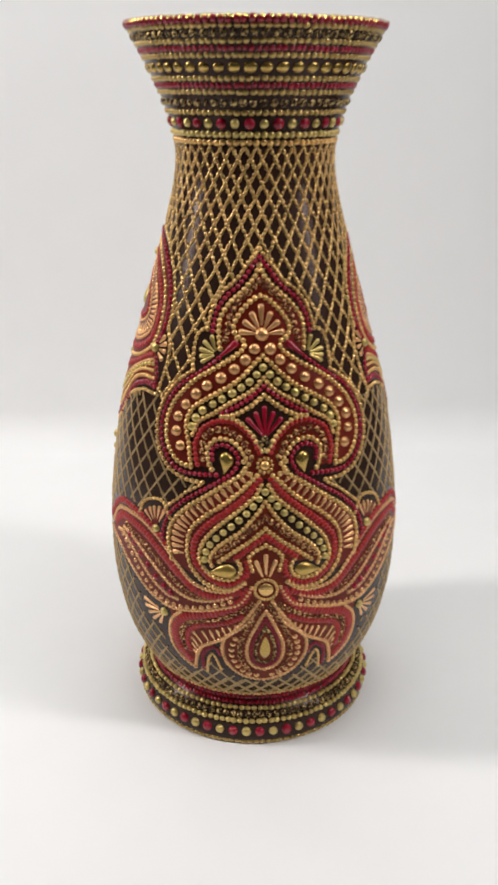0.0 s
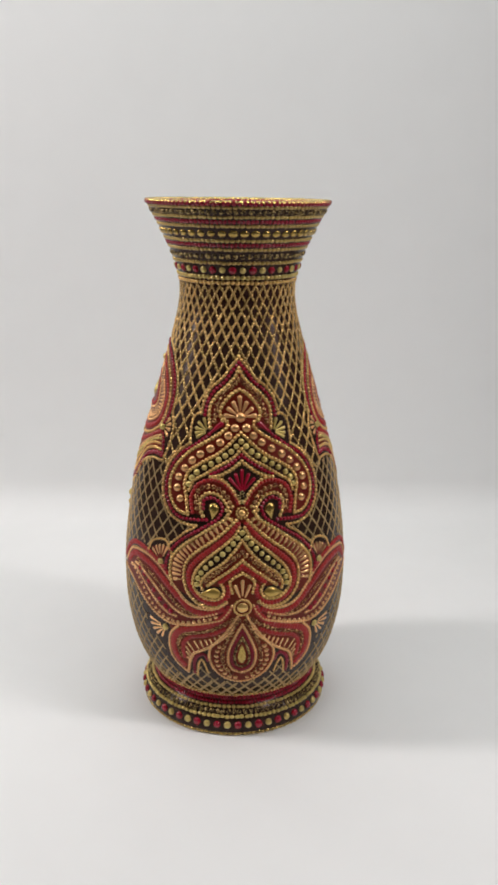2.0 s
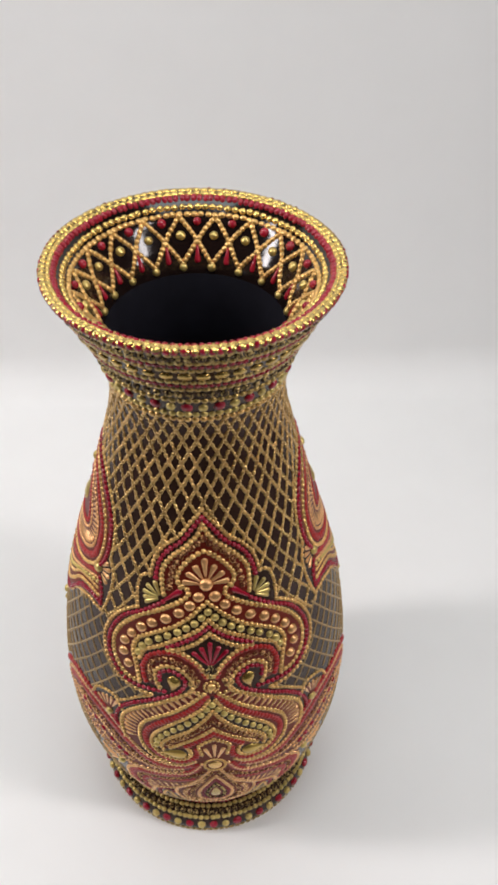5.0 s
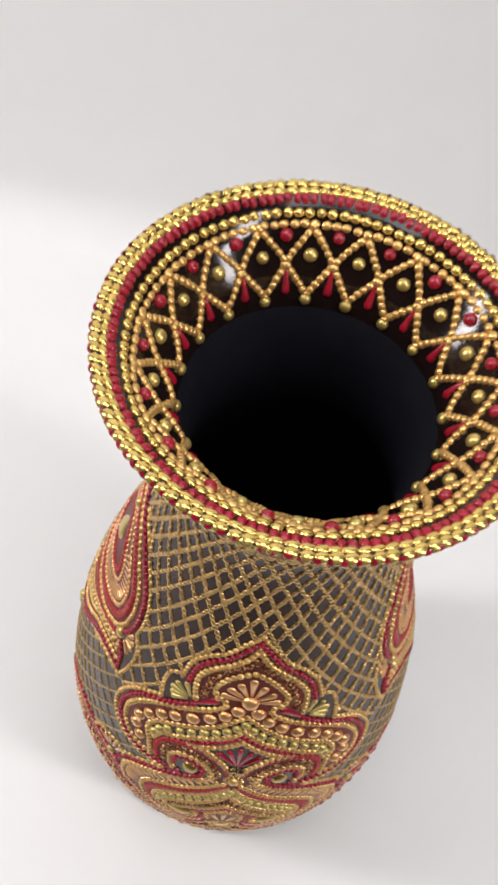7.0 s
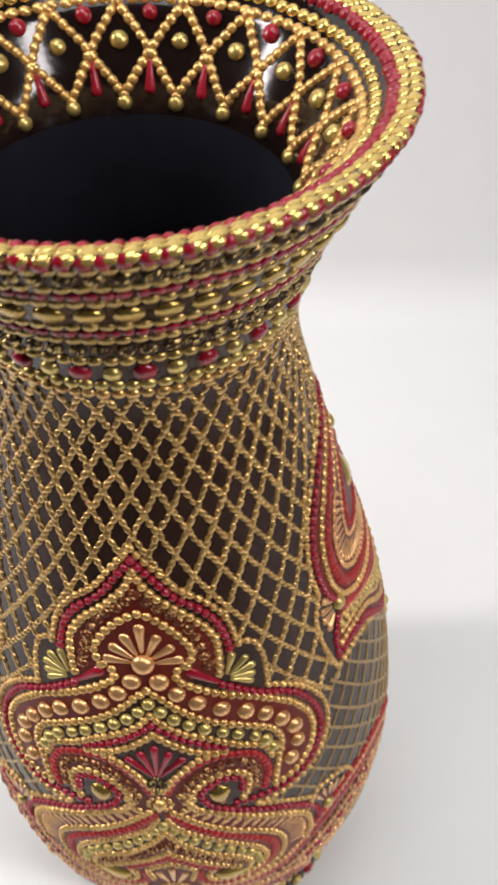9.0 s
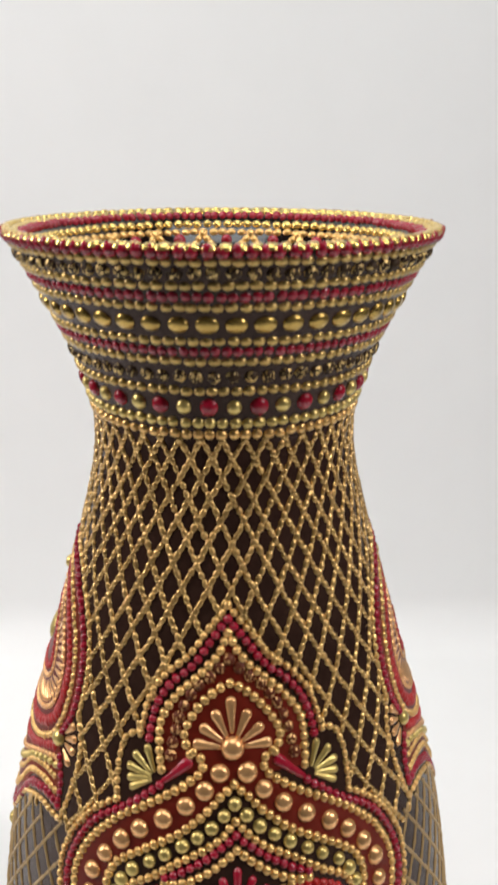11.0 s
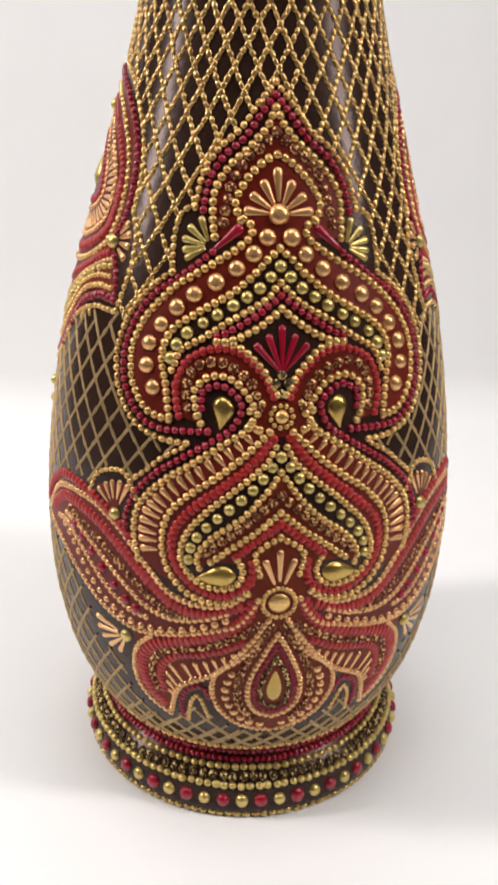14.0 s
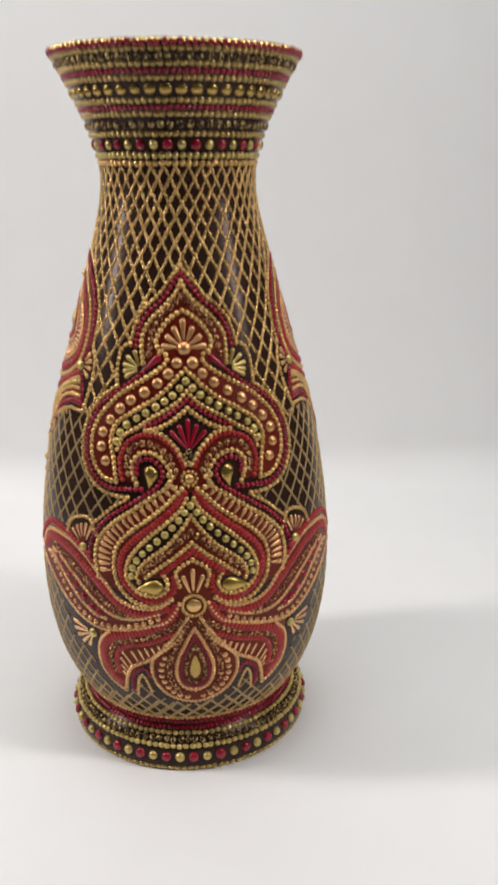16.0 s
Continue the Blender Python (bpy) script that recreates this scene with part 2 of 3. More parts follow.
def bead_mesh(name, place, along, normal, length, width, height, mat, parent, label="", wobble=0.10, kind="stuff"):
    """Many small domes of paint in one mesh; sizes in millimetres (half length, half width, height)."""
    n = len(place)
    if n == 0:
        return None
    across = np.cross(normal, along)
    size = np.stack([np.broadcast_to(v, n) for v in (length, width, height)], -1) * (1 + wobble * rng.uniform(-1, 1, (n, 3))) / 1000
    spin = rng.uniform(-0.15, 0.15, n)[:, None] * wobble * 8
    a2, c2 = along * np.cos(spin) + across * np.sin(spin), across * np.cos(spin) - along * np.sin(spin)
    shift = (a2 * rng.uniform(-1, 1, (n, 1)) + c2 * rng.uniform(-1, 1, (n, 1))) * wobble * size[:, 1:2]
    verts = (place + shift)[:, None] + DOME[None, :, :1] * (a2 * size[:, :1])[:, None] + DOME[None, :, 1:2] * (c2 * size[:, 1:2])[:, None] + DOME[None, :, 2:] * (normal * size[:, 2:])[:, None]
    m = len(DOME)
    faces = [[v + k * m for v in f] for k in range(n) for f in DOME_FACES]
    return mesh_object(name, verts.reshape(-1, 3), faces, mat, parent, label, kind=kind)


def spline(points, steps=14):
    """A smooth curve through control points of degrees and millimetres."""
    p = np.array(points, float)
    p = np.vstack([2 * p[0] - p[1], p, 2 * p[-1] - p[-2]])
    out = []
    for i in range(1, len(p) - 2):
        u = np.linspace(0, 1, steps, endpoint=False)[:, None]
        a, b, c, d = p[i - 1], p[i], p[i + 1], p[i + 2]
        out.append(0.5 * (2 * b + (c - a) * u + (2 * a - 5 * b + 4 * c - d) * u**2 + (3 * b - a - 3 * c + d) * u**3))
    out.append(p[-2][None])
    return np.vstack(out)


def lean(z):
    """The painted middle line wanders a little round the vase on its way down."""
    return np.interp(z, [50, 90, 140, 165, 190, 217], [2.6, 2.4, 2.0, 2.0, 1.3, 0.3])


def resample(curve, spacing, ends=True):
    """Even steps along a curve of (degrees, millimetres) on the wall."""
    place = wall_at(curve[:, 0], curve[:, 1])[0] * 1000
    run = np.r_[0, np.cumsum(np.linalg.norm(np.diff(place, axis=0), axis=1))]
    n = max(2, int(round(run[-1] / spacing)) + 1)
    at = np.linspace(0, run[-1], n)
    return np.stack([np.interp(at, run, curve[:, 0]), np.interp(at, run, curve[:, 1])], -1)


def beads_on(curves, spacing, length, width, height, mat, parent, name="beading", label="", inner=False, wobble=0.10, single=False):
    """Rows of beads along curves: each bead by itself, or all as one strip of beading."""
    th, z, al = [], [], []
    for curve in curves:
        c = resample(curve, spacing)
        th.append(c[:, 0])
        z.append(c[:, 1])
        p = wall_at(c[:, 0], c[:, 1], inner)[0]
        t = np.gradient(p, axis=0)
        al.append(t / np.linalg.norm(t, axis=1, keepdims=True))
    th, z, al = np.concatenate(th), np.concatenate(z), np.concatenate(al)
    place, _, _, normal = wall_at(th, z, inner)
    al = al - normal * (al * normal).sum(-1, keepdims=True)
    al /= np.linalg.norm(al, axis=1, keepdims=True)
    if single:
        return beads_apart(place, al, normal, length, width, height, mat, parent)
    return bead_mesh(name, place, al, normal, length, width, height, mat, parent, label, wobble)


BEAD_NAME = {"crimson_paint": "crimson_bead", "brick_red_paint": "red_bead", "wine_red_paint": "wine_bead", "copper_gold_paint": "copper_bead",
             "bronze_glitter_gel": "glitter_bead", "copper_glitter_gel": "glitter_bead"}
_beads = {}


def beads_apart(place, along, normal, length, width, height, mat, parent, slant=0.0):
    """A row of beads, each an object of its own on one shared mesh."""
    name = BEAD_NAME.get(mat.name, "gold_bead")
    key = (round(length, 2), width, height, mat.name)
    if key not in _beads:
        mesh = bpy.data.meshes.new(name)
        mesh.from_pydata((DOME * (length / 1000, width / 1000, height / 1000)).tolist(), [], DOME_FACES)
        mesh.materials.append(mat)
        mesh.polygons.foreach_set("use_smooth", [True] * len(mesh.polygons))
        _beads[key] = mesh
    across = np.cross(normal, along)
    for p, a, c, n in zip(place, along, across, normal):
        grow = 1 + rng.uniform(-0.08, 0.08, 3)
        spin = slant + rng.uniform(-0.12, 0.12)
        a, c = a * math.cos(spin) + c * math.sin(spin), c * math.cos(spin) - a * math.sin(spin)
        ob = new(name, _beads[key])
        ob.parent = parent
        ob.matrix_local = Matrix.Translation((p + c * rng.uniform(-0.07, 0.07) * width / 1000).tolist()) @ Matrix(np.stack([a * grow[0], c * grow[1], n * grow[2]], 1).tolist()).to_4x4()


def ring(z, spacing, width, height, mat, parent, inner=False, phase=0.0, fat=0.52):
    """A row of single beads round the wall at one height."""
    r = float(hermite(z, *((QZ, QR, QS) if inner else (PZ, PR, PS))))
    n = int(round(2 * math.pi * r / spacing))
    th = np.arange(n) * 360 / n + phase + rng.uniform(-0.3, 0.3, n)
    place, around, _, normal = wall_at(th, np.full(n, float(z)) + rng.normal(0, 0.06, n), inner)
    beads_apart(place, around, normal, (0.44 if mat is GLITTER else fat) * spacing, width, height, mat, parent)


_dots = {}


def dot(name, theta, z, radius, height, mat, parent, inner=False, label="", stretch=1.0):
    """One raised dot, an object of its own; dots of one size and paint share a mesh."""
    key = (name, round(radius, 2), round(height, 2), mat.name, round(stretch, 2))
    if key not in _dots:
        mesh = bpy.data.meshes.new(name)
        mesh.from_pydata((FINE * (radius * stretch / 1000, radius / 1000, height / 1000)).tolist(), [], FINE_FACES)
        mesh.materials.append(mat)
        mesh.polygons.foreach_set("use_smooth", [True] * len(mesh.polygons))
        _dots[key] = mesh
    place, around, up, normal = wall_at(np.array([theta]), np.array([z]), inner)
    grow = 1 + rng.uniform(-0.07, 0.07)
    second = np.cross(normal[0], around[0])
    turn = Matrix(np.stack([around[0] * grow, second * grow * (1 + rng.uniform(-0.05, 0.05)), normal[0]], 1).tolist()).to_4x4()
    ob = new(name, _dots[key])
    ob.parent = parent
    ob.matrix_local = Matrix.Translation(place[0].tolist()) @ turn
    if label:
        tagged(ob, label)
    return ob


def stroke(name, base, tip, w_base, w_tip, height, mat, parent, inner=False, label="", bend=0.0, power=1.3):
    """A tapered brush stroke of raised paint from base to tip (degrees, millimetres); half widths in millimetres."""
    s = np.array([0, 0.03, 0.1, 0.22, 0.38, 0.55, 0.7, 0.82, 0.91, 0.97, 1.0])
    if power < 1:
        s = np.array([0, 0.05, 0.15, 0.28, 0.42, 0.55, 0.67, 0.78, 0.87, 0.94, 0.98, 0.995, 1.0])
    w = w_base + (w_tip - w_base) * s**power
    cap0, cap1 = w_base * 0.9, w_tip
    th = base[0] + (tip[0] - base[0]) * s
    z = base[1] + (tip[1] - base[1]) * s
    place, around, up, normal = wall_at(th, z, inner)
    run = np.linalg.norm(place[-1] - place[0]) * 1000
    if power < 1:
        w = w_tip * np.clip(np.sin(math.pi * s**1.9), 0.0004, 1) ** 0.6
    else:
        w = w * np.sqrt(np.clip(1 - np.clip(1 - s * run / max(cap0, 0.05), 0, 1) ** 2, 0.0025, 1)) * np.sqrt(np.clip(1 - np.clip(1 - (1 - s) * run / max(cap1, 0.05), 0, 1) ** 2, 0.0025, 1))
    along = np.gradient(place, axis=0)
    along /= np.linalg.norm(along, axis=1, keepdims=True)
    across = np.cross(normal, along)
    across /= np.linalg.norm(across, axis=1, keepdims=True)
    if bend:
        place = place + across * (bend * np.sin(s * math.pi) / 1000)[:, None]
    c = np.array([-1, -0.85, -0.5, 0, 0.5, 0.85, 1])
    h = np.sqrt(np.clip(1 - c**2, 0, 1))
    lift = height * w / max(w_base, w_tip)
    verts = place[:, None] + across[:, None] * (w[:, None] * c)[..., None] / 1000 + normal[:, None] * (lift[:, None] * h - 0.12)[..., None] / 1000
    m = len(c)
    faces = [[i * m + j, i * m + j + 1, (i + 1) * m + j + 1, (i + 1) * m + j] for i in range(len(s) - 1) for j in range(m - 1)]
    return mesh_object(name, verts.reshape(-1, 3), faces, mat, parent, label)


for z, gap, wide, high, mat in ((298.1, 2.7, 1.65, 1.1, CRIMSON), (296.2, 2.7, 1.05, 0.6, OLIVE), (293.8, 3.7, 1.45, 0.9, GLITTER), (291.4, 2.7, 1.05, 0.6, OLIVE), (289.1, 2.3, 1.25, 0.55, CRIMSON),
                                (286.9, 2.6, 1.05, 0.6, OLIVE), (279.5, 2.6, 1.05, 0.6, OLIVE), (277.2, 2.2, 1.25, 0.55, CRIMSON), (274.9, 2.6, 1.05, 0.6, OLIVE), (271.4, 3.7, 1.5, 0.95, GLITTER),
                                (268.0, 2.6, 1.1, 0.85, OLIVE), (260.3, 2.7, 1.25, 0.95, PALE), (257.5, 2.6, 1.15, 0.85, GOLD)):
    ring(z, gap, wide, high, mat, vase, phase=rng.uniform(0, 4))
for k in range(46):
    dot("gold_dot", 3.1 + k * 360 / 46, 283.2, 1.95, 0.95, BRONZE, vase, stretch=1.2)
for k in range(40):
    dot("red_dot" if k % 2 else "gold_dot", 3.2 + k * 9, 264.2, 2.0 if k % 2 else 1.75, 1.2, CRIMSON if k % 2 else PALE, vase)

# the foot
for z, gap, wide, high, mat in ((1.3, 2.8, 1.15, 0.8, OLIVE), (11.8, 2.8, 1.2, 1.0, PALE), (14.0, 3.3, 1.6, 1.1, GLITTER), (15.9, 2.7, 1.1, 0.9, PALE),
                                (17.6, 1.9, 1.2, 0.7, CRIMSON), (19.4, 1.9, 1.2, 0.7, CRIMSON), (21.3, 1.9, 1.1, 0.6, CRIMSON), (23.9, 2.3, 1.3, 1.0, GOLD)):
    ring(z, gap, wide, high, mat, vase, phase=rng.uniform(0, 4))
for k in range(58):
    dot("red_dot" if k % 2 == 0 else "gold_dot", 1.3 + k * 360 / 58, 7.2, 2.25 if k % 2 == 0 else 2.0, 1.5, CRIMSON if k % 2 == 0 else PALE, vase)


# the lip and the inside of the mouth
def lip_ring(r, z, gap, wide, high, tilt, mat, slant=0.0):
    n = int(round(2 * math.pi * r / gap))
    th = np.radians(np.arange(n) * 360 / n + rng.uniform(-0.3, 0.3, n))
    out = np.stack([np.sin(th), -np.cos(th), 0 * th], -1)
    around = np.stack([np.cos(th), np.sin(th), 0 * th], -1)
    normal = out * math.sin(radians(tilt)) + np.array([0, 0, math.cos(radians(tilt))])
    place = (out * r + np.array([0, 0, z])) / 1000
    beads_apart(place, around, normal, 0.66 * gap, wide, high, mat, vase, slant)


lip_ring(49.6, 298.8, 2.8, 1.35, 0.95, 10, BRIGHT, 0.3)
lip_ring(47.6, 298.35, 2.8, 1.1, 0.8, -28, BRIGHT, 0.2)
ring(297.7, 2.2, 1.45, 0.95, CRIMSON, vase, True)
ring(295.5, 2.8, 1.3, 0.85, BRIGHT, vase, True)
ring(293.5, 2.6, 1.1, 0.75, GOLD, vase, True)
CELL = 360 / 19
mesh_lines = []
for k in range(19):
    th = -172.1 + k * CELL
    for side in (-1, 1):
        mesh_lines.append(np.array([(th + side * CELL * u, 293.2 - 15.0 * u) for u in np.linspace(0.0, 1, 12)]))
    dot("gold_dot", th, 287.3, 1.75, 1.5, PALE, vase, True)
    dot("red_dot", th + CELL / 2, 291.5, 1.6, 1.5, CRIMSON, vase, True)
    dot("gold_dot", th, 277.0, 1.5, 1.3, PALE, vase, True)
    stroke("red_drop", (th + CELL / 2, 284.6), (th + CELL / 2, 278.4), 0.5, 1.35, 1.1, CRIMSON, vase, True)
beads_on(mesh_lines, 2.1, 1.25, 1.05, 0.8, GOLD, vase, "hanging_net", "net of gold beads hanging inside the mouth", inner=True, single=True)


# ---- the painted medallion of the front, repeated on the back ----
def put(curve, middle):
    return np.stack([curve[:, 0] + middle + lean(curve[:, 1]), curve[:, 1]], -1)


def field(pairs, mat, name, parent, label="", lift=0.22, cells=12):
    """A thin coat of paint between pairs of curves, following the wall."""
    verts, faces = [], []
    for left, right in pairs:
        n = 26
        a = np.stack([np.interp(np.linspace(0, 1, n), np.linspace(0, 1, len(left)), left[:, i]) for i in (0, 1)], -1)
        b = np.stack([np.interp(np.linspace(0, 1, n), np.linspace(0, 1, len(right)), right[:, i]) for i in (0, 1)], -1)
        u = np.linspace(0, 1, cells)[None, :, None]
        grid = (a[:, None] * (1 - u) + b[:, None] * u).reshape(-1, 2)
        place, _, _, normal = wall_at(grid[:, 0], grid[:, 1])
        start = sum(len(v) for v in verts)
        verts.append(place + normal * lift / 1000)
        faces += [[start + i * cells + j, start + i * cells + j + 1, start + (i + 1) * cells + j + 1, start + (i + 1) * cells + j] for i in range(n - 1) for j in range(cells - 1)]
    return mesh_object(name, np.vstack(verts), faces, mat, parent, label)


BULB_RED = [(0, 216.8), (-5.6, 211.9), (-11, 206.6), (-17.5, 202.3), (-21.5, 197.4), (-23.1, 191.8), (-23.4, 189.4)]
BULB_GOLD = [(0, 213.9), (-3.2, 209.3), (-7.5, 205.7), (-15.4, 200), (-19.7, 194.8), (-20.2, 189), (-19.3, 183.2)]
BULB_GEL = [(0, 208.2), (-5.2, 204.8), (-9.9, 202), (-14.3, 196.4), (-16, 191), (-17, 186.7)]
BULB_IN = [(0, 203), (-4, 201.6), (-8, 198.8), (-11.8, 194.8), (-13.3, 191), (-11.5, 187.4)]
HIP_RED = [(-19.5, 179.6), (-28.9, 172.9), (-36.4, 168.1), (-41, 161.9), (-43.6, 154.3), (-43.2, 147), (-41.1, 142), (-36.9, 136.9), (-30.8, 134.5), (-18.2, 135.2)]
HIP_GOLD = [(-10.8, 187.8), (-8.4, 186.3), (-8.5, 183.7), (-13.3, 180.1), (-19.8, 176.5), (-27.9, 172), (-33, 167.9), (-38.1, 162), (-41.1, 154.8), (-40.6, 147.5), (-38, 142), (-33.6, 138.1), (-28.4, 137.2)]
HIP_IN = [(0, 181.1), (-3.5, 178.4), (-8.3, 173.9), (-14.4, 169.5), (-20.6, 166.1), (-26.6, 162.4), (-30.3, 159), (-31.8, 153.7), (-30.1, 146.7), (-28.4, 138)]
CHEV_GOLD = [(0, 172.9), (-5.1, 168.1), (-13.4, 163.6), (-20.7, 158.8), (-26.6, 155.2), (-28.6, 149.9)]
CHEV_RED = [(0, 169.8), (-6.6, 165), (-13.9, 160.8), (-17, 159.4)]
CHEV_LOW = [(0, 166.6), (-6.5, 161.8), (-12.5, 158.9), (-17, 158.0)]
VOL_TOP = [(-17, 158.2), (-14.5, 158), (-10.7, 156.8), (-7.7, 154.5), (-5.2, 152), (-3.2, 148.9), (-1.2, 145.4)]
VOL_RED = [(-2, 144.9), (-3.9, 149.2), (-6.2, 152), (-9.2, 154.7), (-12.9, 156.3), (-17.4, 156.3), (-24, 153.4), (-26.9, 147.2), (-26.8, 142.8), (-25.7, 138.5)]
VOL_GEL = [(-5.6, 142.3), (-7.5, 147.7), (-9.7, 150.2), (-12.7, 152), (-16.7, 153.2), (-20.8, 152.4), (-23.6, 149), (-24, 144.7), (-23.4, 141.1)]
VOL_GOLD = [(-6.1, 140.5), (-8, 144.1), (-11.8, 148.5), (-17.6, 149.6), (-21.6, 146.5), (-22, 143.6), (-21.3, 140), (-20, 137.2)]
EYE_RED = [(-20, 141.2), (-20.2, 145), (-18.1, 146.7), (-14.8, 147.2), (-10.8, 144.3), (-10, 141.2), (-12, 136.6), (-15.1, 134)]
WAIST_RED = [(-15.1, 134), (-22.9, 128.5), (-30.1, 123.1), (-36.1, 116.2), (-39.1, 109), (-39.3, 103.5)]
BELLY_GOLD = [(-6.1, 140.5), (-9.2, 135.7), (-14.6, 131.8), (-22.8, 125.4), (-29.2, 120.2), (-35.1, 112.9), (-36.7, 105), (-35.3, 96.5)]
BELLY_IN = [(-2.9, 135.8), (-9, 129.2), (-15.7, 123.1), (-21.7, 118.2), (-27, 111.9), (-28.8, 104.2), (-27.6, 96.1), (-23.2, 89.7), (-18, 87), (-12, 87.4), (-8, 90.5)]
BELLY_RED = [(-2.2, 134.2), (-6.6, 127.9), (-13, 121.5), (-19.4, 115.7), (-24.3, 109.9), (-26.3, 103.7), (-25, 96.7), (-20, 91), (-14.3, 88.9), (-10, 90.4), (-6.8, 94.3), (-6.5, 99.5)]
CORE_GOLD = [(-1.3, 131.8), (-3.7, 127.2), (-6.9, 124), (-10.6, 120.5), (-14.2, 117.1), (-17.9, 113.2), (-21.1, 109.2), (-23.3, 104.6), (-24, 100), (-22.6, 95.8), (-19, 92.2), (-14.3, 91.2), (-10.3, 92.8), (-8.8, 96.7), (-10.2, 100.4)]
CORE_IN = [(0, 125), (-4.6, 117.9), (-9.6, 111.9), (-14.8, 107.6), (-18.6, 103.2), (-19.9, 99.4), (-19.2, 97)]
CORE_GEL = [(0, 118.8), (-6.7, 112.3), (-12.6, 106.7), (-17.8, 101.6)]
CORE_LOW = [(0, 114), (-5.9, 108.4), (-11.8, 103.5), (-16.5, 99.2)]
CORE_RED = [(0, 110.8), (-6.5, 105.2), (-10.5, 101.2)]
CORE_HEM = [(0, 107), (-3.9, 104.4), (-5.9, 101.5), (-4.8, 96)]
LEAF_RED = [(-80, 97), (-72.3, 106.5), (-64, 111.2), (-52.3, 110.6), (-43.5, 106.6), (-38.5, 102)]
LEAF_GOLD = [(-76.6, 95.8), (-69.3, 105.3), (-60.2, 108.4), (-49.5, 107.9), (-40.2, 102.6), (-33.2, 94.8), (-27.2, 88), (-20.5, 85.4), (-13, 85.9), (-7.6, 90)]
LEAF_BAND = [(-72.3, 97.5), (-64, 104.6), (-50.2, 103.6), (-40.2, 97.4), (-32, 89.8), (-25, 83.6), (-17, 82.4), (-9.4, 86)]
LEAF_GEL = [(-61, 101.9), (-48.8, 97.6), (-40.2, 91.8), (-33.6, 86), (-28.1, 81.9), (-22.4, 80.6)]
LEAF_MID = [(-63, 99.4), (-55, 97.6), (-46, 92), (-38.5, 85.6), (-33.6, 81.8), (-27.5, 79.6), (-20, 80.4), (-12.5, 83.4)]
LEAF_LOW = [(-68.4, 96), (-62.5, 96.6), (-54, 91), (-46.3, 84), (-39.2, 79), (-33.5, 77.8)]
LEAF_HEM = [(-78, 92.5), (-66.3, 89), (-55.5, 81.8), (-46.7, 75.8), (-37.5, 72.6), (-28.5, 73.6), (-17, 76.9), (-10.4, 79.6), (-7.2, 83.8), (-5.2, 88)]
WING_RED = [(-6.2, 87), (-8, 82.4), (-11.8, 78.1), (-17, 75), (-24.8, 71.9), (-31.6, 68.7), (-35.2, 63.3), (-36.2, 56.4), (-34.6, 50.4), (-31, 45.5)]
WING_GEL = [(-4.6, 80), (-9.6, 76), (-16.3, 72), (-22.9, 69.8), (-29, 67.4), (-32.2, 63.2), (-33.1, 58), (-32.2, 52)]
WING_GOLD = [(-32.6, 71.4), (-36.2, 67), (-38.2, 61.8), (-38.8, 55.7), (-37.8, 50.1), (-34.4, 45), (-29.6, 41)]
WING_HEM = [(-29, 43), (-27.2, 50), (-25, 55), (-21.4, 57.9), (-17.3, 60.5), (-14.4, 63.3), (-10.3, 67.1), (-6.7, 70.8), (-4.2, 75)]
ARCH = [(-25.6, 41.5), (-24.9, 50), (-22.4, 54.3), (-19, 55.8), (-17.4, 52)]
DROP_GOLD = [(-2.4, 81.4), (-6.4, 74.2), (-11.4, 66.8), (-15.4, 61.4), (-16.5, 55.5), (-15.7, 50.4), (-13.4, 45.2), (-9.4, 41), (-4.6, 38.4), (0, 37.4)]
DROP_DOTS = [(-11.2, 62.3), (-12.5, 58.2), (-13, 53.4), (-11.8, 48.8), (-9.4, 44.6), (-6.2, 41.7), (0, 40)]
DROP_GEL = [(-1.6, 79.4), (-4.6, 73.2), (-7.2, 67.4), (-9.2, 61), (-9.9, 54), (-8.6, 48), (-5.4, 44)]
WING_IN = [(-8.6, 73.6), (-14, 70.6), (-19.4, 68.4), (-25.4, 66.6), (-29.3, 62.4), (-30.6, 57.6), (-30.4, 51.5)]
DROP_IN = [(0, 76.6), (-1.8, 73.2), (-3.8, 68.2), (-5.9, 62.6), (-7, 56.6), (-6.4, 50.4), (-3.9, 46.4), (0, 44.6)]


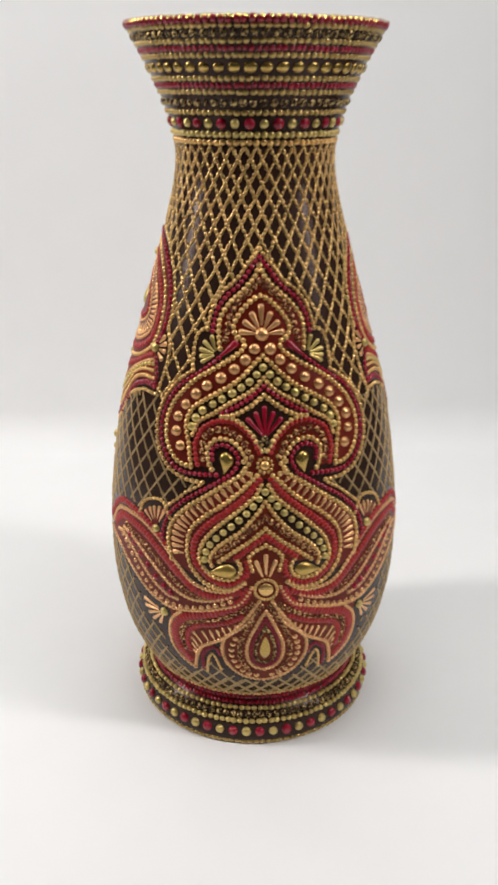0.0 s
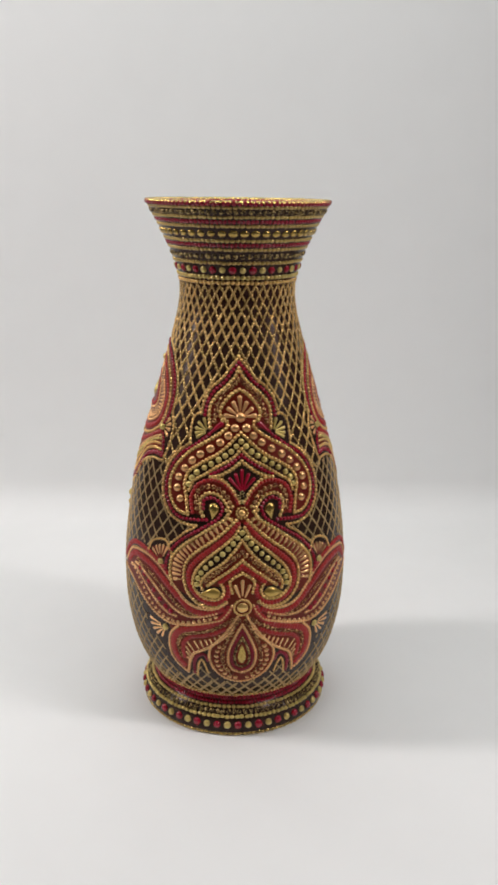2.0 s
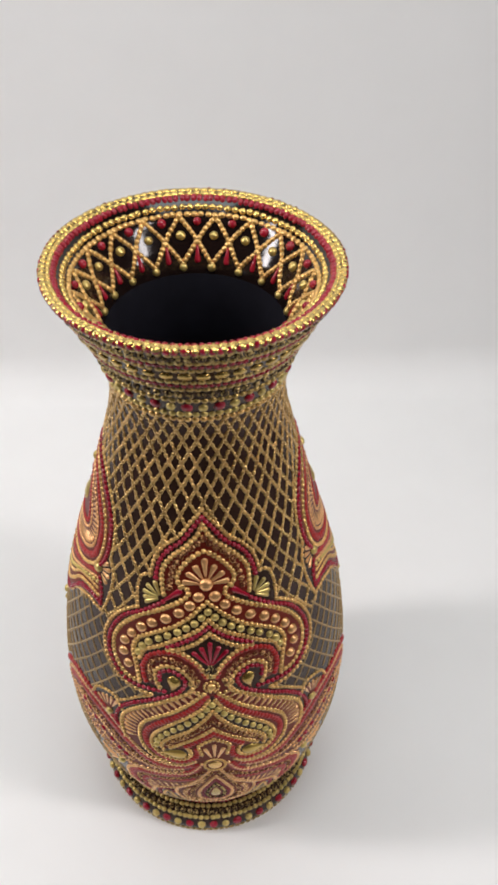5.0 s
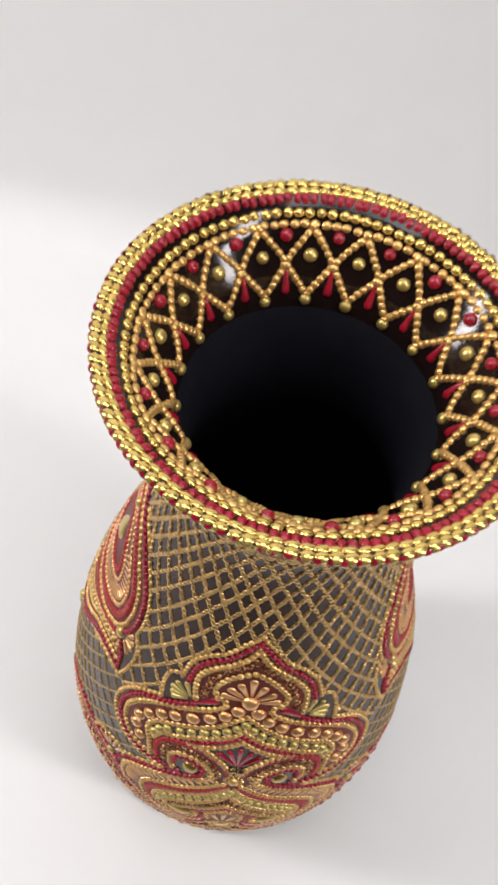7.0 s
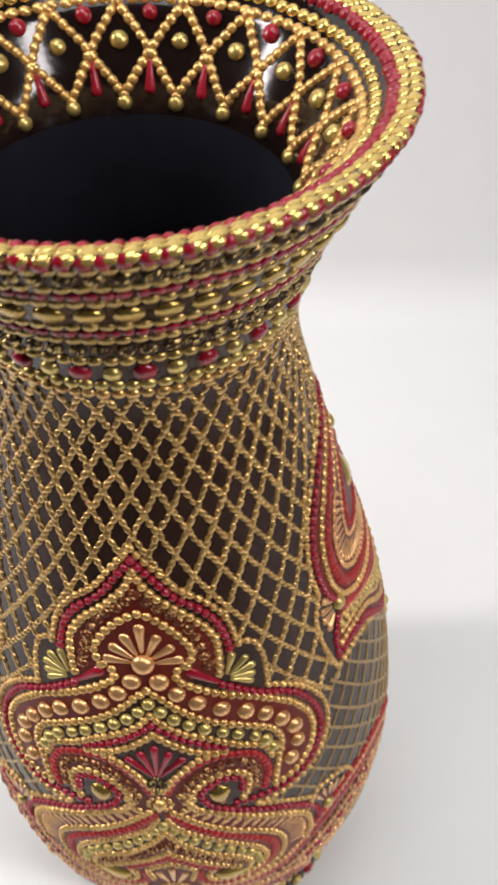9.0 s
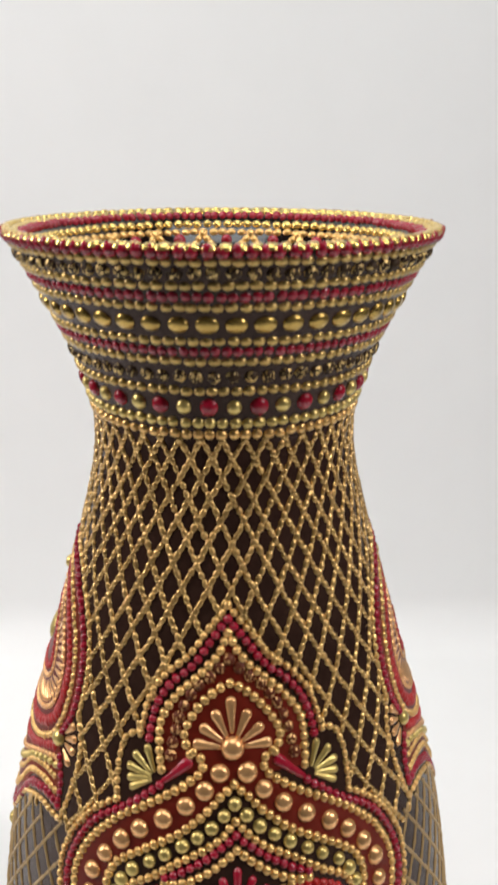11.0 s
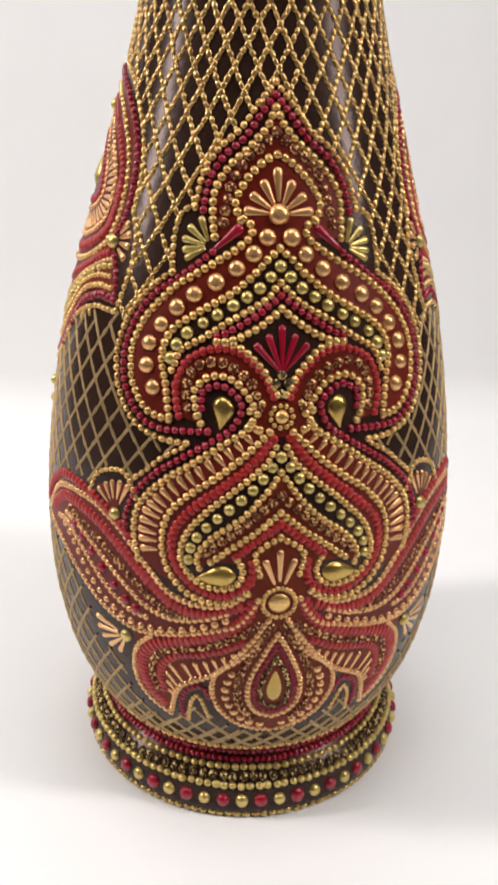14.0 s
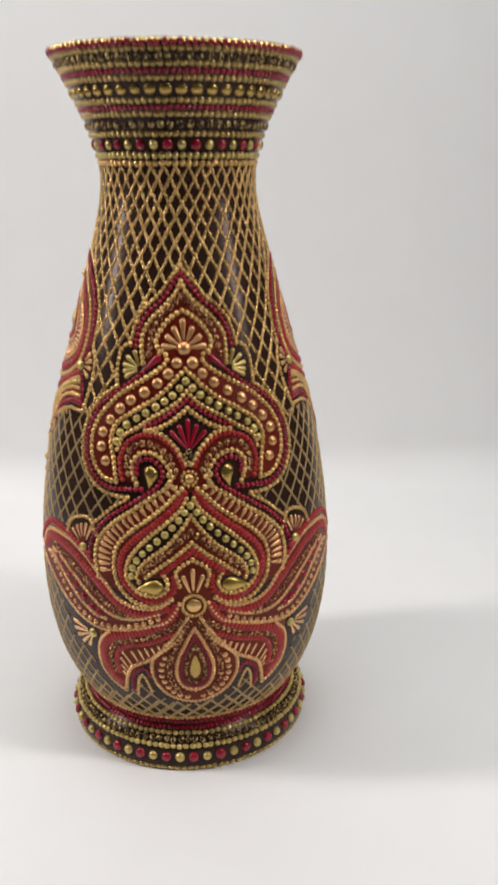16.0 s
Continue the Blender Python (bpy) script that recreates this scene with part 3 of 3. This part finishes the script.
def medallion(middle, side_label):
    pl = lambda c: put(spline(c), middle)
    pr = lambda c: put(spline(c) * (-1, 1), middle)
    ground = field([(pl(BULB_GOLD), pr(BULB_GOLD))], OXBLOOD, "medallion", vase, side_label)
    heart = [(-11, 188.5), (-8.6, 183.7), (0, 181.4)]
    oxblood = [(pl(heart), pr(heart))]
    pit = [(-8, 102), (-8.6, 97), (-10.5, 92.5), (-9.5, 88), (-8.8, 83), (-4, 79)]
    brown = [(pl(DROP_GOLD), pr(DROP_GOLD)), (pl(CORE_LOW), pr(CORE_LOW)), (pl(pit), pr(pit))]
    for p in (pl, pr):
        oxblood += [(p(HIP_GOLD[2:]), p(HIP_IN)), (p(VOL_RED), p(VOL_GOLD)), (p(BELLY_GOLD), p(BELLY_IN[:9])), (p(LEAF_GOLD), p(LEAF_HEM)), (p(BELLY_IN), p(CORE_GOLD[:14])),
                    (p([(-42.8, 106), (-46, 111), (-49.5, 114)]), p([(-42.8, 106), (-41, 112), (-38.6, 117.5)]))]
        brown += [(p(CORE_IN), p(CORE_LOW)), (p(LEAF_HEM[4:]), p([(-35, 56), (-27, 50.5), (-22.7, 55), (-16, 61), (-7.8, 71), (-3, 80)])),
                  (p(WING_GOLD), p([(-29, 70), (-29, 60), (-27, 51), (-29.2, 40.5)]))]
    for pair in oxblood:
        field([pair], OXBLOOD, "painted_ground", ground)
    for pair in brown:
        field([pair], BROWN, "painted_ground", ground, "red-brown painted ground", lift=0.18)

    def row(curve, gap, wide, high, mat, fat=0.51):
        return beads_on([pl(curve), pr(curve)], gap, gap * fat, wide, high, mat, ground, wobble=0.14, single=middle == 0)

    waist = [(-6, 144), (-6.2, 140), (-3, 134.5)]
    field([(pl(waist), pr(waist))], OXBLOOD, "painted_ground", ground)
    # outlines in crimson
    for c in (BULB_RED, HIP_RED, EYE_RED, WAIST_RED, CHEV_RED):
        row(c, 2.2, 1.12, 1.1, CRIMSON)
    row(VOL_RED, 2.0, 1.3, 0.9, BRICK, 0.62)
    for c, wide in ((BELLY_RED, 1.6), (CORE_RED, 1.5), (LEAF_RED, 1.6)):
        row(c, 2.0, wide, 0.85, BRICK, 0.64)
    for c, wide in ((LEAF_BAND, 2.1), (WING_RED, 2.3)):
        row(c, 1.75, wide, 0.7, BRICK, 0.68)
    row(WING_IN, 1.7, 1.5, 0.6, BRICK, 0.66)
    # rows in gold
    for c in (BULB_GOLD, HIP_GOLD, HIP_IN, VOL_GOLD, BELLY_GOLD, BELLY_IN, BULB_IN, CHEV_LOW, VOL_TOP):
        row(c, 2.2, 1.2, 1.05, GOLD, 0.53)
    for c in (CHEV_GOLD, CORE_GOLD, CORE_IN, CORE_LOW, CORE_HEM):
        row(c, 2.05, 1.12, 0.95, GOLD, 0.53)
    for c in (LEAF_GOLD, LEAF_MID, LEAF_LOW, LEAF_HEM, WING_GOLD, WING_HEM, DROP_GOLD, DROP_IN):
        row(c, 1.9, 1.04, 0.8, COPPER, 0.57)
    row(ARCH, 1.7, 1.15, 0.6, WINE, 0.66)
    row([(-24.2, 40), (-22.6, 48.5), (-20.8, 51.8), (-19.4, 49), (-18, 43.5)], 1.8, 0.75, 0.5, GOLD)
    row([(-52, 111.5), (-49.5, 117), (-44, 120), (-39.5, 119.5), (-36.5, 114)], 2.0, 0.8, 0.8, GOLD)
    # glitter gel
    for c in (BULB_GEL, VOL_GEL, CORE_GEL):
        row(c, 3.0, 1.55, 1.1, SPARKLE, 0.5)
    for c in (LEAF_GEL, WING_GEL, DROP_GEL):
        row(c, 2.7, 1.4, 0.9, SPARKLE, 0.5)

    def place(th, z, sign):
        return sign * th + middle + float(lean(z)), z

    def at(points, radius, high, mat, name="gold_dot"):
        for th, z in points:
            for sign in ((-1, 1) if abs(th) > 0.01 else (1,)):
                dot(name, *place(th, z, sign), radius, high, mat, ground)

    at([(-3.6, 183.6), (-7.6, 179.6), (-12.4, 176), (-18.1, 172.5), (-24.1, 169.2), (-28.8, 165.6), (-32.9, 161), (-35.9, 155.9), (-36, 150.2), (-33.5, 144.8)], 2.2, 1.7, COPPER, "copper_dot")
    at([(0, 176.8), (-2.8, 174.2), (-5.9, 171.5), (-9.4, 169.3), (-13.1, 167.1), (-17.3, 164.7), (-21, 162.5), (-25.2, 159.7), (-27.8, 156.5), (-29.3, 153)], 1.65, 1.4, PALE)
    at([(0, 189.0)], 2.5, 2.2, COPPER, "copper_dot")
    at([(0, 139.8)], 1.9, 1.6, GOLD, "gold_dot")
    at([(0, 87.2)], 3.1, 1.0, GOLD, "gold_dot")
    at([(0, 129.2), (-2.2, 126.4), (-4.4, 123.3), (-6.8, 120.3), (-9.5, 117.4), (-12.3, 114.6), (-15.1, 111.9), (-17.7, 109.1), (-20, 106), (-21.5, 102.7), (-22, 99.2)], 1.5, 1.2, PALE)
    at([(-58.4, 97.8), (-54.7, 95.6), (-51, 92.6), (-47.2, 88.7), (-43, 84.8), (-39.4, 81.6), (-36.4, 79.6)], 1.55, 1.2, CRIMSON, "red_dot")
    at([(-42.8, 107.3), (-40.2, 68.4)], 1.9, 1.4, PALE)
    for c, gap, rad in ((((-64, 95.4), (-60.4, 93), (-55.8, 88.4), (-51.2, 83.2), (-46, 78.6), (-40.6, 75.6), (-35.6, 74.4), (-30.4, 74.6), (-24.6, 76), (-19, 78), (-14.3, 80.2), (-10.2, 82.6)), 3.3, 1.1), (DROP_DOTS, 3.3, 1.25)):
        c = resample(spline(c), gap)
        at(c[:-1], rad, 0.9, COPPER, "copper_dot")
    at([(0, 145.6), (-1.6, 148.2), (0, 150.4)], 1.3, 1.0, GLITTER, "glitter_dot")
    at([(-5, 143.2), (-7.9, 141.2), (-5.4, 136.4), (-7.6, 137.8)], 1.05, 0.9, GOLD)
    # rings of beads round the larger dots
    for z, r, n in ((139.8, 2.9, 11), (87.2, 4.6, 22)):
        a = np.arange(n) * 2 * np.pi / n
        loop = np.stack([np.degrees(r * np.cos(a) / hermite(z, PZ, PR, PS)) + middle + lean(z), z + r * np.sin(a)], -1)
        pos, around, up, normal = wall_at(loop[:, 0], loop[:, 1])
        bead_mesh("bead_circle", pos, around, normal, 0.8, 0.8, 0.75, GOLD, ground)

    def fan(base, tips, w0, w1, high, mat, start=0.18, name="petal"):
        for sign in (-1, 1):
            for th, z in tips:
                if sign == 1 and abs(th) < 0.01 and abs(base[0]) < 0.01:
                    continue
                b = (base[0] + (th - base[0]) * start, base[1] + (z - base[1]) * start)
                stroke(name, place(*b, -sign), place(th, z, -sign), w0, w1, high, mat, ground)

    fan((0, 189), [(0, 200.2), (-5, 197.2), (-8.9, 193.8), (-11, 189.8)], 0.6, 1.6, 1.3, COPPER, 0.26)
    fan((0, 150.6), [(0, 162.8), (-3.8, 160.6), (-7.2, 158.2)], 0.5, 1.15, 1.1, CRIMSON, 0.05, "red_petal")
    fan((-20.6, 181), [(-24, 188), (-27.8, 185.6), (-29.4, 182.4), (-29, 179.6), (-28, 177.4)], 0.45, 1.15, 1.0, PALE, 0.15)
    fan((-42.8, 108), [(-49.2, 113.4), (-46.6, 115.6), (-44.2, 116.9), (-41.4, 117.5), (-38.7, 117)], 0.4, 1.05, 0.8, COPPER, 0.25)
    fan((-40.2, 68.4), [(-51.2, 70.6), (-51, 66.8), (-49.6, 63.6), (-47.2, 61.2), (-43.6, 60.6)], 0.45, 1.05, 0.7, COPPER, 0.25)
    fan((0, 89.5), [(0, 103.4), (-3.7, 100.6)], 0.6, 1.25, 0.9, COPPER, 0.3)
    for sign in (-1, 1):
        stroke("red_drop", place(-19.2, 180.2, sign), place(-11, 186.3, sign), 0.7, 1.75, 1.3, CRIMSON, ground)
        stroke("teardrop", place(-15.4, 135.4, sign), place(-14.8, 144.6, sign), 0.55, 2.85, 1.5, BRONZE, ground, bend=-0.7 * sign, power=0.6)
        stroke("teardrop", place(-21, 93.6, sign), place(-10.4, 95.6, sign), 0.55, 3.15, 1.4, BRONZE, ground, power=0.6)
        # ribs of the belly band
        a, b = resample(spline(BELLY_GOLD), 3.2), spline(BELLY_IN[:10])
        for th, z in a[1:-1]:
            pa = wall_at(np.array([th]), np.array([z]))[0][0]
            d = np.linalg.norm(wall_at(b[:, 0], b[:, 1])[0] - pa, axis=1)
            q = b[d.argmin()]
            k0, k1 = 0.14, 0.86
            stroke("rib", place(th + (q[0] - th) * k1, z + (q[1] - z) * k1, sign), place(th + (q[0] - th) * k0, z + (q[1] - z) * k0, sign), 0.55, 1.3, 0.95, COPPER, ground)
        tips = [(-28.9, 52.4), (-29, 56), (-28.9, 59.6), (-27.7, 63), (-24, 64.4), (-21, 65.5), (-18.3, 66.4), (-16, 67.4), (-13.6, 68.6), (-11.2, 70), (-8.9, 71.6)]
        roots = [(-27.6, 50.2), (-26.9, 52), (-26, 54.2), (-24.2, 56.4), (-21.6, 58.6), (-19.2, 60.1), (-16.9, 61.9), (-14.8, 63.6), (-12.6, 65.4), (-10.4, 67.3), (-8, 69.3)]
        for (th, z), q in zip(tips, roots):
            stroke("rib", place(*q, sign), place(th, z, sign), 0.5, 0.85, 0.75, COPPER, ground)
    stroke("teardrop", place(0, 66, 1), place(0, 51, 1), 0.6, 2.5, 1.1, BRONZE, ground, power=0.6)
    gel = [(0, 68.4), (-2.4, 63), (-3.7, 56.4), (-3, 51), (0, 49.2)]
    row(gel, 1.8, 0.9, 0.8, GLITTER, 0.5)
    rim = [(0, 73), (-2.8, 66.8), (-5.2, 58.5), (-5, 52), (-3, 48), (0, 46.6)]
    row(rim, 1.5, 1.0, 0.55, WINE, 0.66)
    # a gold edge where the net meets the medallion
    edge = [(0, 219.8), (-6.5, 214.3), (-12.3, 208.8), (-19.5, 204), (-24.2, 198.2), (-26, 190)]
    row(edge, 2.2, 0.95, 0.9, GOLD)
    row([(-26.4, 190.4), (-30.2, 188.6), (-31.9, 184), (-31.8, 178.6), (-31.5, 174)], 2.2, 0.85, 0.7, GOLD)
    edge = [(-31.5, 174), (-38.2, 169.3), (-43.6, 162.4), (-46.2, 154.3), (-45.6, 146.5), (-43, 140.4), (-38, 134.8), (-31, 131.9), (-23.5, 131.6)]
    row(edge, 2.3, 0.95, 0.9, GOLD)
    row([(-24.5, 130.2), (-29.4, 126.8), (-34.6, 121.8), (-38.4, 118.2)], 2.3, 0.8, 0.7, GOLD)
    return ground


medallion(0.0, "tall painted medallion of red scrolls edged in gold beads")
medallion(180.0, "tall painted medallion of red scrolls edged in gold beads")

# ---- the painted side motifs ----
# degrees are counted from the motif's own middle; each curve is mirrored there
TEAR_RED = [(0, 222.5), (10, 220), (22, 216.4), (33, 208.6), (37.6, 202.3), (39.4, 195.9), (39.2, 188.4), (37.6, 183.4), (36, 181.2)]
TEAR_GOLD = [(0, 218.6), (9, 216.6), (19.5, 212.7), (29.5, 205.6), (34, 199.6), (35.6, 194), (35.5, 187.4), (33.6, 181.6), (29.4, 177.2), (20, 173), (8, 170.6), (0, 170)]
TEAR_BAND = [(0, 214.8), (8, 213), (17, 209.3), (26, 203.1), (30.7, 197.5), (32.1, 192.5), (31.8, 187), (29.8, 182.2), (25.6, 178.8), (17.6, 175.9), (8, 174), (0, 173.4)]
TEAR_LINE = [(0, 211.6), (7, 209.9), (14.5, 206.4), (22.8, 200.6), (27.4, 195.6), (28.6, 191), (28.3, 187.2), (26.4, 183.8), (21.4, 180.7), (12, 178), (0, 176.8)]
CORE_LINE = [(0, 208.4), (5, 206.7), (11, 203.4), (16.5, 198.4), (19.3, 194), (20, 190.6), (18.8, 188.2), (14, 186), (7, 184.5), (0, 184)]
CORE_BAND = [(0, 205.6), (4.5, 204), (9.5, 200.8), (14, 196.4), (16.3, 192.6), (16.6, 190.4), (14.6, 188.6), (10, 187.2), (0, 186.3)]
TAIL = [(40, 164.4), (35.6, 164.9), (31, 164.2), (23.5, 160.8), (17, 152.8), (9, 144.5), (0, 141)]


def side_motif(middle):
    def lay(c, sign):
        c = spline(c) if isinstance(c, list) else c
        return np.stack([middle + sign * c[:, 0], c[:, 1]], -1)

    sides = (-1, 1)
    ground = field([(lay(TEAR_GOLD, -1), lay(TEAR_GOLD, 1))], OXBLOOD, "side_motif", vase, "red and gold painted teardrop with ribs round its heart and a curved tail")
    for s in sides:
        rim = [(0, 221.5), (10, 219), (21.6, 215.4), (32, 208), (36.6, 201.8), (38.4, 195.6), (38.2, 188), (36.4, 181)]
        field([(lay(rim, s), lay(TEAR_GOLD[:8], s))], OXBLOOD, "painted_ground", ground)
        field([(lay([(39, 165.4), (35.4, 166), (31, 165.8), (23.5, 163), (17, 155), (9, 147), (0, 143.5)], s), lay([(39.4, 173), (36.4, 177), (32.6, 178.6), (27, 175.2), (18, 171.4), (8, 169.4), (0, 168.8)], s))],
              BROWN, "painted_ground", ground, "red-brown painted ground", lift=0.18)

    def row(curve, gap, wide, high, mat, fat=0.56):
        beads_on([lay(curve, s) for s in sides], gap, gap * fat, wide, high, mat, ground)

    row(TEAR_RED, 2.1, 1.1, 1.0, CRIMSON)
    row(TEAR_GOLD, 2.1, 1.0, 0.95, GOLD)
    row(TEAR_BAND, 1.7, 1.25, 0.8, BRICK, 0.66)
    row(TEAR_BAND[5:], 1.7, 1.7, 0.85, BRICK, 0.66)
    row(TEAR_LINE, 1.9, 0.85, 0.8, COPPER)
    row(CORE_LINE, 1.7, 0.75, 0.7, COPPER)
    row(CORE_BAND, 1.6, 1.1, 0.8, BRICK, 0.66)
    row(TAIL, 2.0, 1.4, 0.9, CRIMSON, 0.62)
    row([(38, 167.2), (31, 167), (22.5, 164), (14.8, 156), (7, 148.5), (0, 145.5)], 2.0, 0.95, 0.9, GOLD)
    row([(36.6, 170), (30, 169.4), (21, 166), (13, 158.6), (0, 149.5)], 1.9, 0.8, 0.7, GOLD)
    row([(36.2, 172.6), (30.4, 171.4), (21, 167.4), (12, 161), (0, 153)], 2.8, 1.05, 1.0, PALE, 0.42)
    row([(36.2, 174.4), (30, 172.6), (20, 168.3), (10, 162.6), (0, 157.6)], 2.0, 0.8, 0.8, COPPER)
    row([(33.4, 176), (28, 173.9), (19, 170.2), (9, 166.6), (0, 163.5)], 1.8, 1.35, 0.7, BRICK, 0.66)
    row([(37, 175), (39.6, 170.4), (40.2, 165.6)], 2.0, 0.95, 0.9, CRIMSON)
    row([(12, 223.5), (24, 219.5), (35.5, 211), (40.3, 203.5), (42.3, 195.9), (41.8, 187.8)], 2.2, 0.8, 0.8, GOLD)
    row([(42.2, 187), (45.2, 180.5), (44.6, 171.5), (42, 162)], 2.2, 0.85, 0.8, GOLD)
    row([(41, 161.6), (31.5, 161.4), (21.5, 157), (15, 149.3), (7, 141.5), (0, 138)], 2.2, 0.8, 0.8, GOLD)
    # ribs that fan out from the heart
    tips, roots = resample(spline(TEAR_LINE), 2.35), spline(CORE_LINE)
    across = np.interp(tips[:, 1], [180, 205], [60, 45]) * math.pi / 180
    for (th, z), wide in zip(tips, across):
        if z > 203.5:
            continue
        q = roots[np.hypot((roots[:, 0] - th * 0.66) * wide, roots[:, 1] - (z + (190 - z) * 0.42)).argmin()]
        low, high = q + (np.array((th, z)) - q) * 0.14, q + (np.array((th, z)) - q) * 0.88
        for s in sides if th > 0.5 else (1,):
            stroke("rib", (middle + s * low[0], low[1]), (middle + s * high[0], high[1]), 0.5, 1.0, 0.75, COPPER, ground)
    stroke("teardrop", (middle, 202), (middle, 190), 0.7, 4.2, 1.5, PALE, ground, power=0.7)
    for s in sides:
        dot("gold_dot", middle + s * 34.8, 179, 2.0, 1.6, PALE, ground)
        for th, z in ((41, 184.6), (42.8, 181.8), (43, 178.4), (41.8, 174.8)):
            stroke("petal", (middle + s * (34.8 + (th - 34.8) * 0.36), 179 + (z - 179) * 0.36), (middle + s * th, z), 0.45, 1.35, 1.0, COPPER, ground)
    for z, size in ((212.6, 2.0), (193, 1.6), (130.6, 2.0), (124.8, 1.4)):
        dot("gold_dot", middle, z, size, 0.9 * size, PALE, ground)
    return ground


SIDES = (-89.5, 97.0)
for middle in SIDES:
    side_motif(middle)

# ---- the gold net over the whole body, left open at the painted motifs ----
FRONT_EDGE = [(0, 219), (-12, 208), (-19.2, 203), (-25.4, 195), (-26, 190.6), (-30.4, 188), (-31.4, 183), (-31, 175.6), (-38, 169), (-43.2, 162.4), (-45.8, 154.3), (-45, 146), (-42, 140),
              (-37.4, 135.2), (-31, 132.4), (-22, 132.4), (-31.5, 125), (-37.6, 117.5), (-39.8, 119.6), (-44, 120), (-50, 116.8), (-53, 112.6), (-64, 113.2), (-73, 108.5), (-82, 98), (-84, 90),
              (-67, 87), (-56, 80), (-53, 72), (-52.5, 64), (-48, 60), (-43.5, 58.5), (-42, 50), (-39.8, 43), (-33, 38), (-29, 40), (-26.5, 47), (-19, 48), (-15.6, 44), (-10, 39), (0, 35.6)]
SIDE_EDGE = [(0, 225), (12, 223.5), (24, 219.5), (35.5, 211), (40.3, 203.5), (42.3, 195.9), (42.2, 186), (44.8, 180), (44.2, 172), (41.4, 161.6), (31.5, 161.6), (21.5, 157), (15, 149.3), (7, 141.5), (0, 138)]


def inside(th, z, outline):
    p = np.array(outline, float)
    q = np.roll(p, -1, 0)
    hit = np.zeros(len(th), bool)
    for (x0, y0), (x1, y1) in zip(p, q):
        if y0 != y1:
            hit ^= ((y0 > z) != (y1 > z)) & (th < (x1 - x0) * (z - y0) / (y1 - y0) + x0)
    return hit


def wrap(a):
    return (a + 180) % 360 - 180


def net():
    front = FRONT_EDGE + [(-a, z) for a, z in FRONT_EDGE[-2:0:-1]]
    side = SIDE_EDGE + [(-a, z) for a, z in SIDE_EDGE[-2:0:-1]]
    parts, verts, faces = {}, [], []
    section = np.array([(-0.5, -0.1), (-0.33, 0.25), (0, 0.4), (0.33, 0.25), (0.5, -0.1)]) / 1000

    def line(lines, top, low, start, way, k, widest):
        """One strand: its points that lie on open lacquer, with their direction and the wall's."""
        zs = np.linspace(top, low, 600)
        r = hermite(zs, PZ, PR, PS)
        pitch = np.minimum(9.0 + 0.3 * (0.5 * (r[1:] + r[:-1]) - 32), widest) * np.interp(zs[1:], [28, 62], [0.72, 1.0])
        turn = np.r_[0, np.cumsum(360 / lines / pitch * -np.diff(zs))]
        wander = 0.4 * np.sin(zs / 23 + k * 1.7 + way)
        drift = np.interp(zs, [222, 252], [-1.6, 0])
        c = resample(np.stack([start + 360 / lines * k + way * turn + wander + drift, zs], -1), 1.9 if way < 0 else 2.0)
        ok = np.ones(len(c), bool)
        for middle in (0, 180):
            ok &= ~inside(wrap(c[:, 0] - middle - lean(c[:, 1])), c[:, 1], front)
        for middle in SIDES:
            ok &= ~inside(wrap(c[:, 0] - middle), c[:, 1], side)
        p, _, _, normal = wall_at(c[:, 0], c[:, 1])
        t = np.gradient(p, axis=0)
        return c, ok, p, normal, t / np.linalg.norm(t, axis=1, keepdims=True)

    for way in (-1, 1):
        for k in range(43):
            c, ok, p, normal, t = line(43, 256.1, 150, -1.1, way, k, 11.2)
            bead = ok & (c[:, 1] > 160 + 3 * math.sin(k * 2.3))
            parts.setdefault((way, int((k * 360 / 43 + 45) % 360 // 90)), []).append((c[bead], t[bead]))
        # lower down the beads run together into thin flat strands
        for k in range(100):
            # a second set fills in just above the foot
            top, start = (163.5, 0.0) if k < 50 else (37.0, 3.0)
            c, ok, p, normal, t = line(50, top, 25, start, way, k, 10.4)
            strand = ok & (c[:, 1] < 161.5 + 2 * math.sin(k * 2.3))
            across = np.cross(normal, t)
            last = None
            for m in range(len(c)):
                if not strand[m]:
                    last = None
                    continue
                start = len(verts)
                swell = (1.18 if m % 2 else 0.84) + 0.16 * rng.uniform(-1, 1)
                verts += [p[m] + across[m] * a * swell + normal[m] * b * swell for a, b in section]
                if last is not None:
                    faces += [[last + q, last + q + 1, start + q + 1, start + q] for q in range(4)]
                last = start
    for (way, _), rows in parts.items():
        c, al = np.vstack([a for a, _ in rows]), np.vstack([b for _, b in rows])
        place, _, _, normal = wall_at(c[:, 0], c[:, 1])
        bead_mesh("gold_net", place, al, normal, 1.32 if way < 0 else 1.25, 0.77, 0.55, NET, vase, "diagonal net of small gold beads", 0.16)
    mesh_object("gold_net", verts, faces, STRAND, vase, "diagonal net of thin gold strands", kind="stuff")


net()
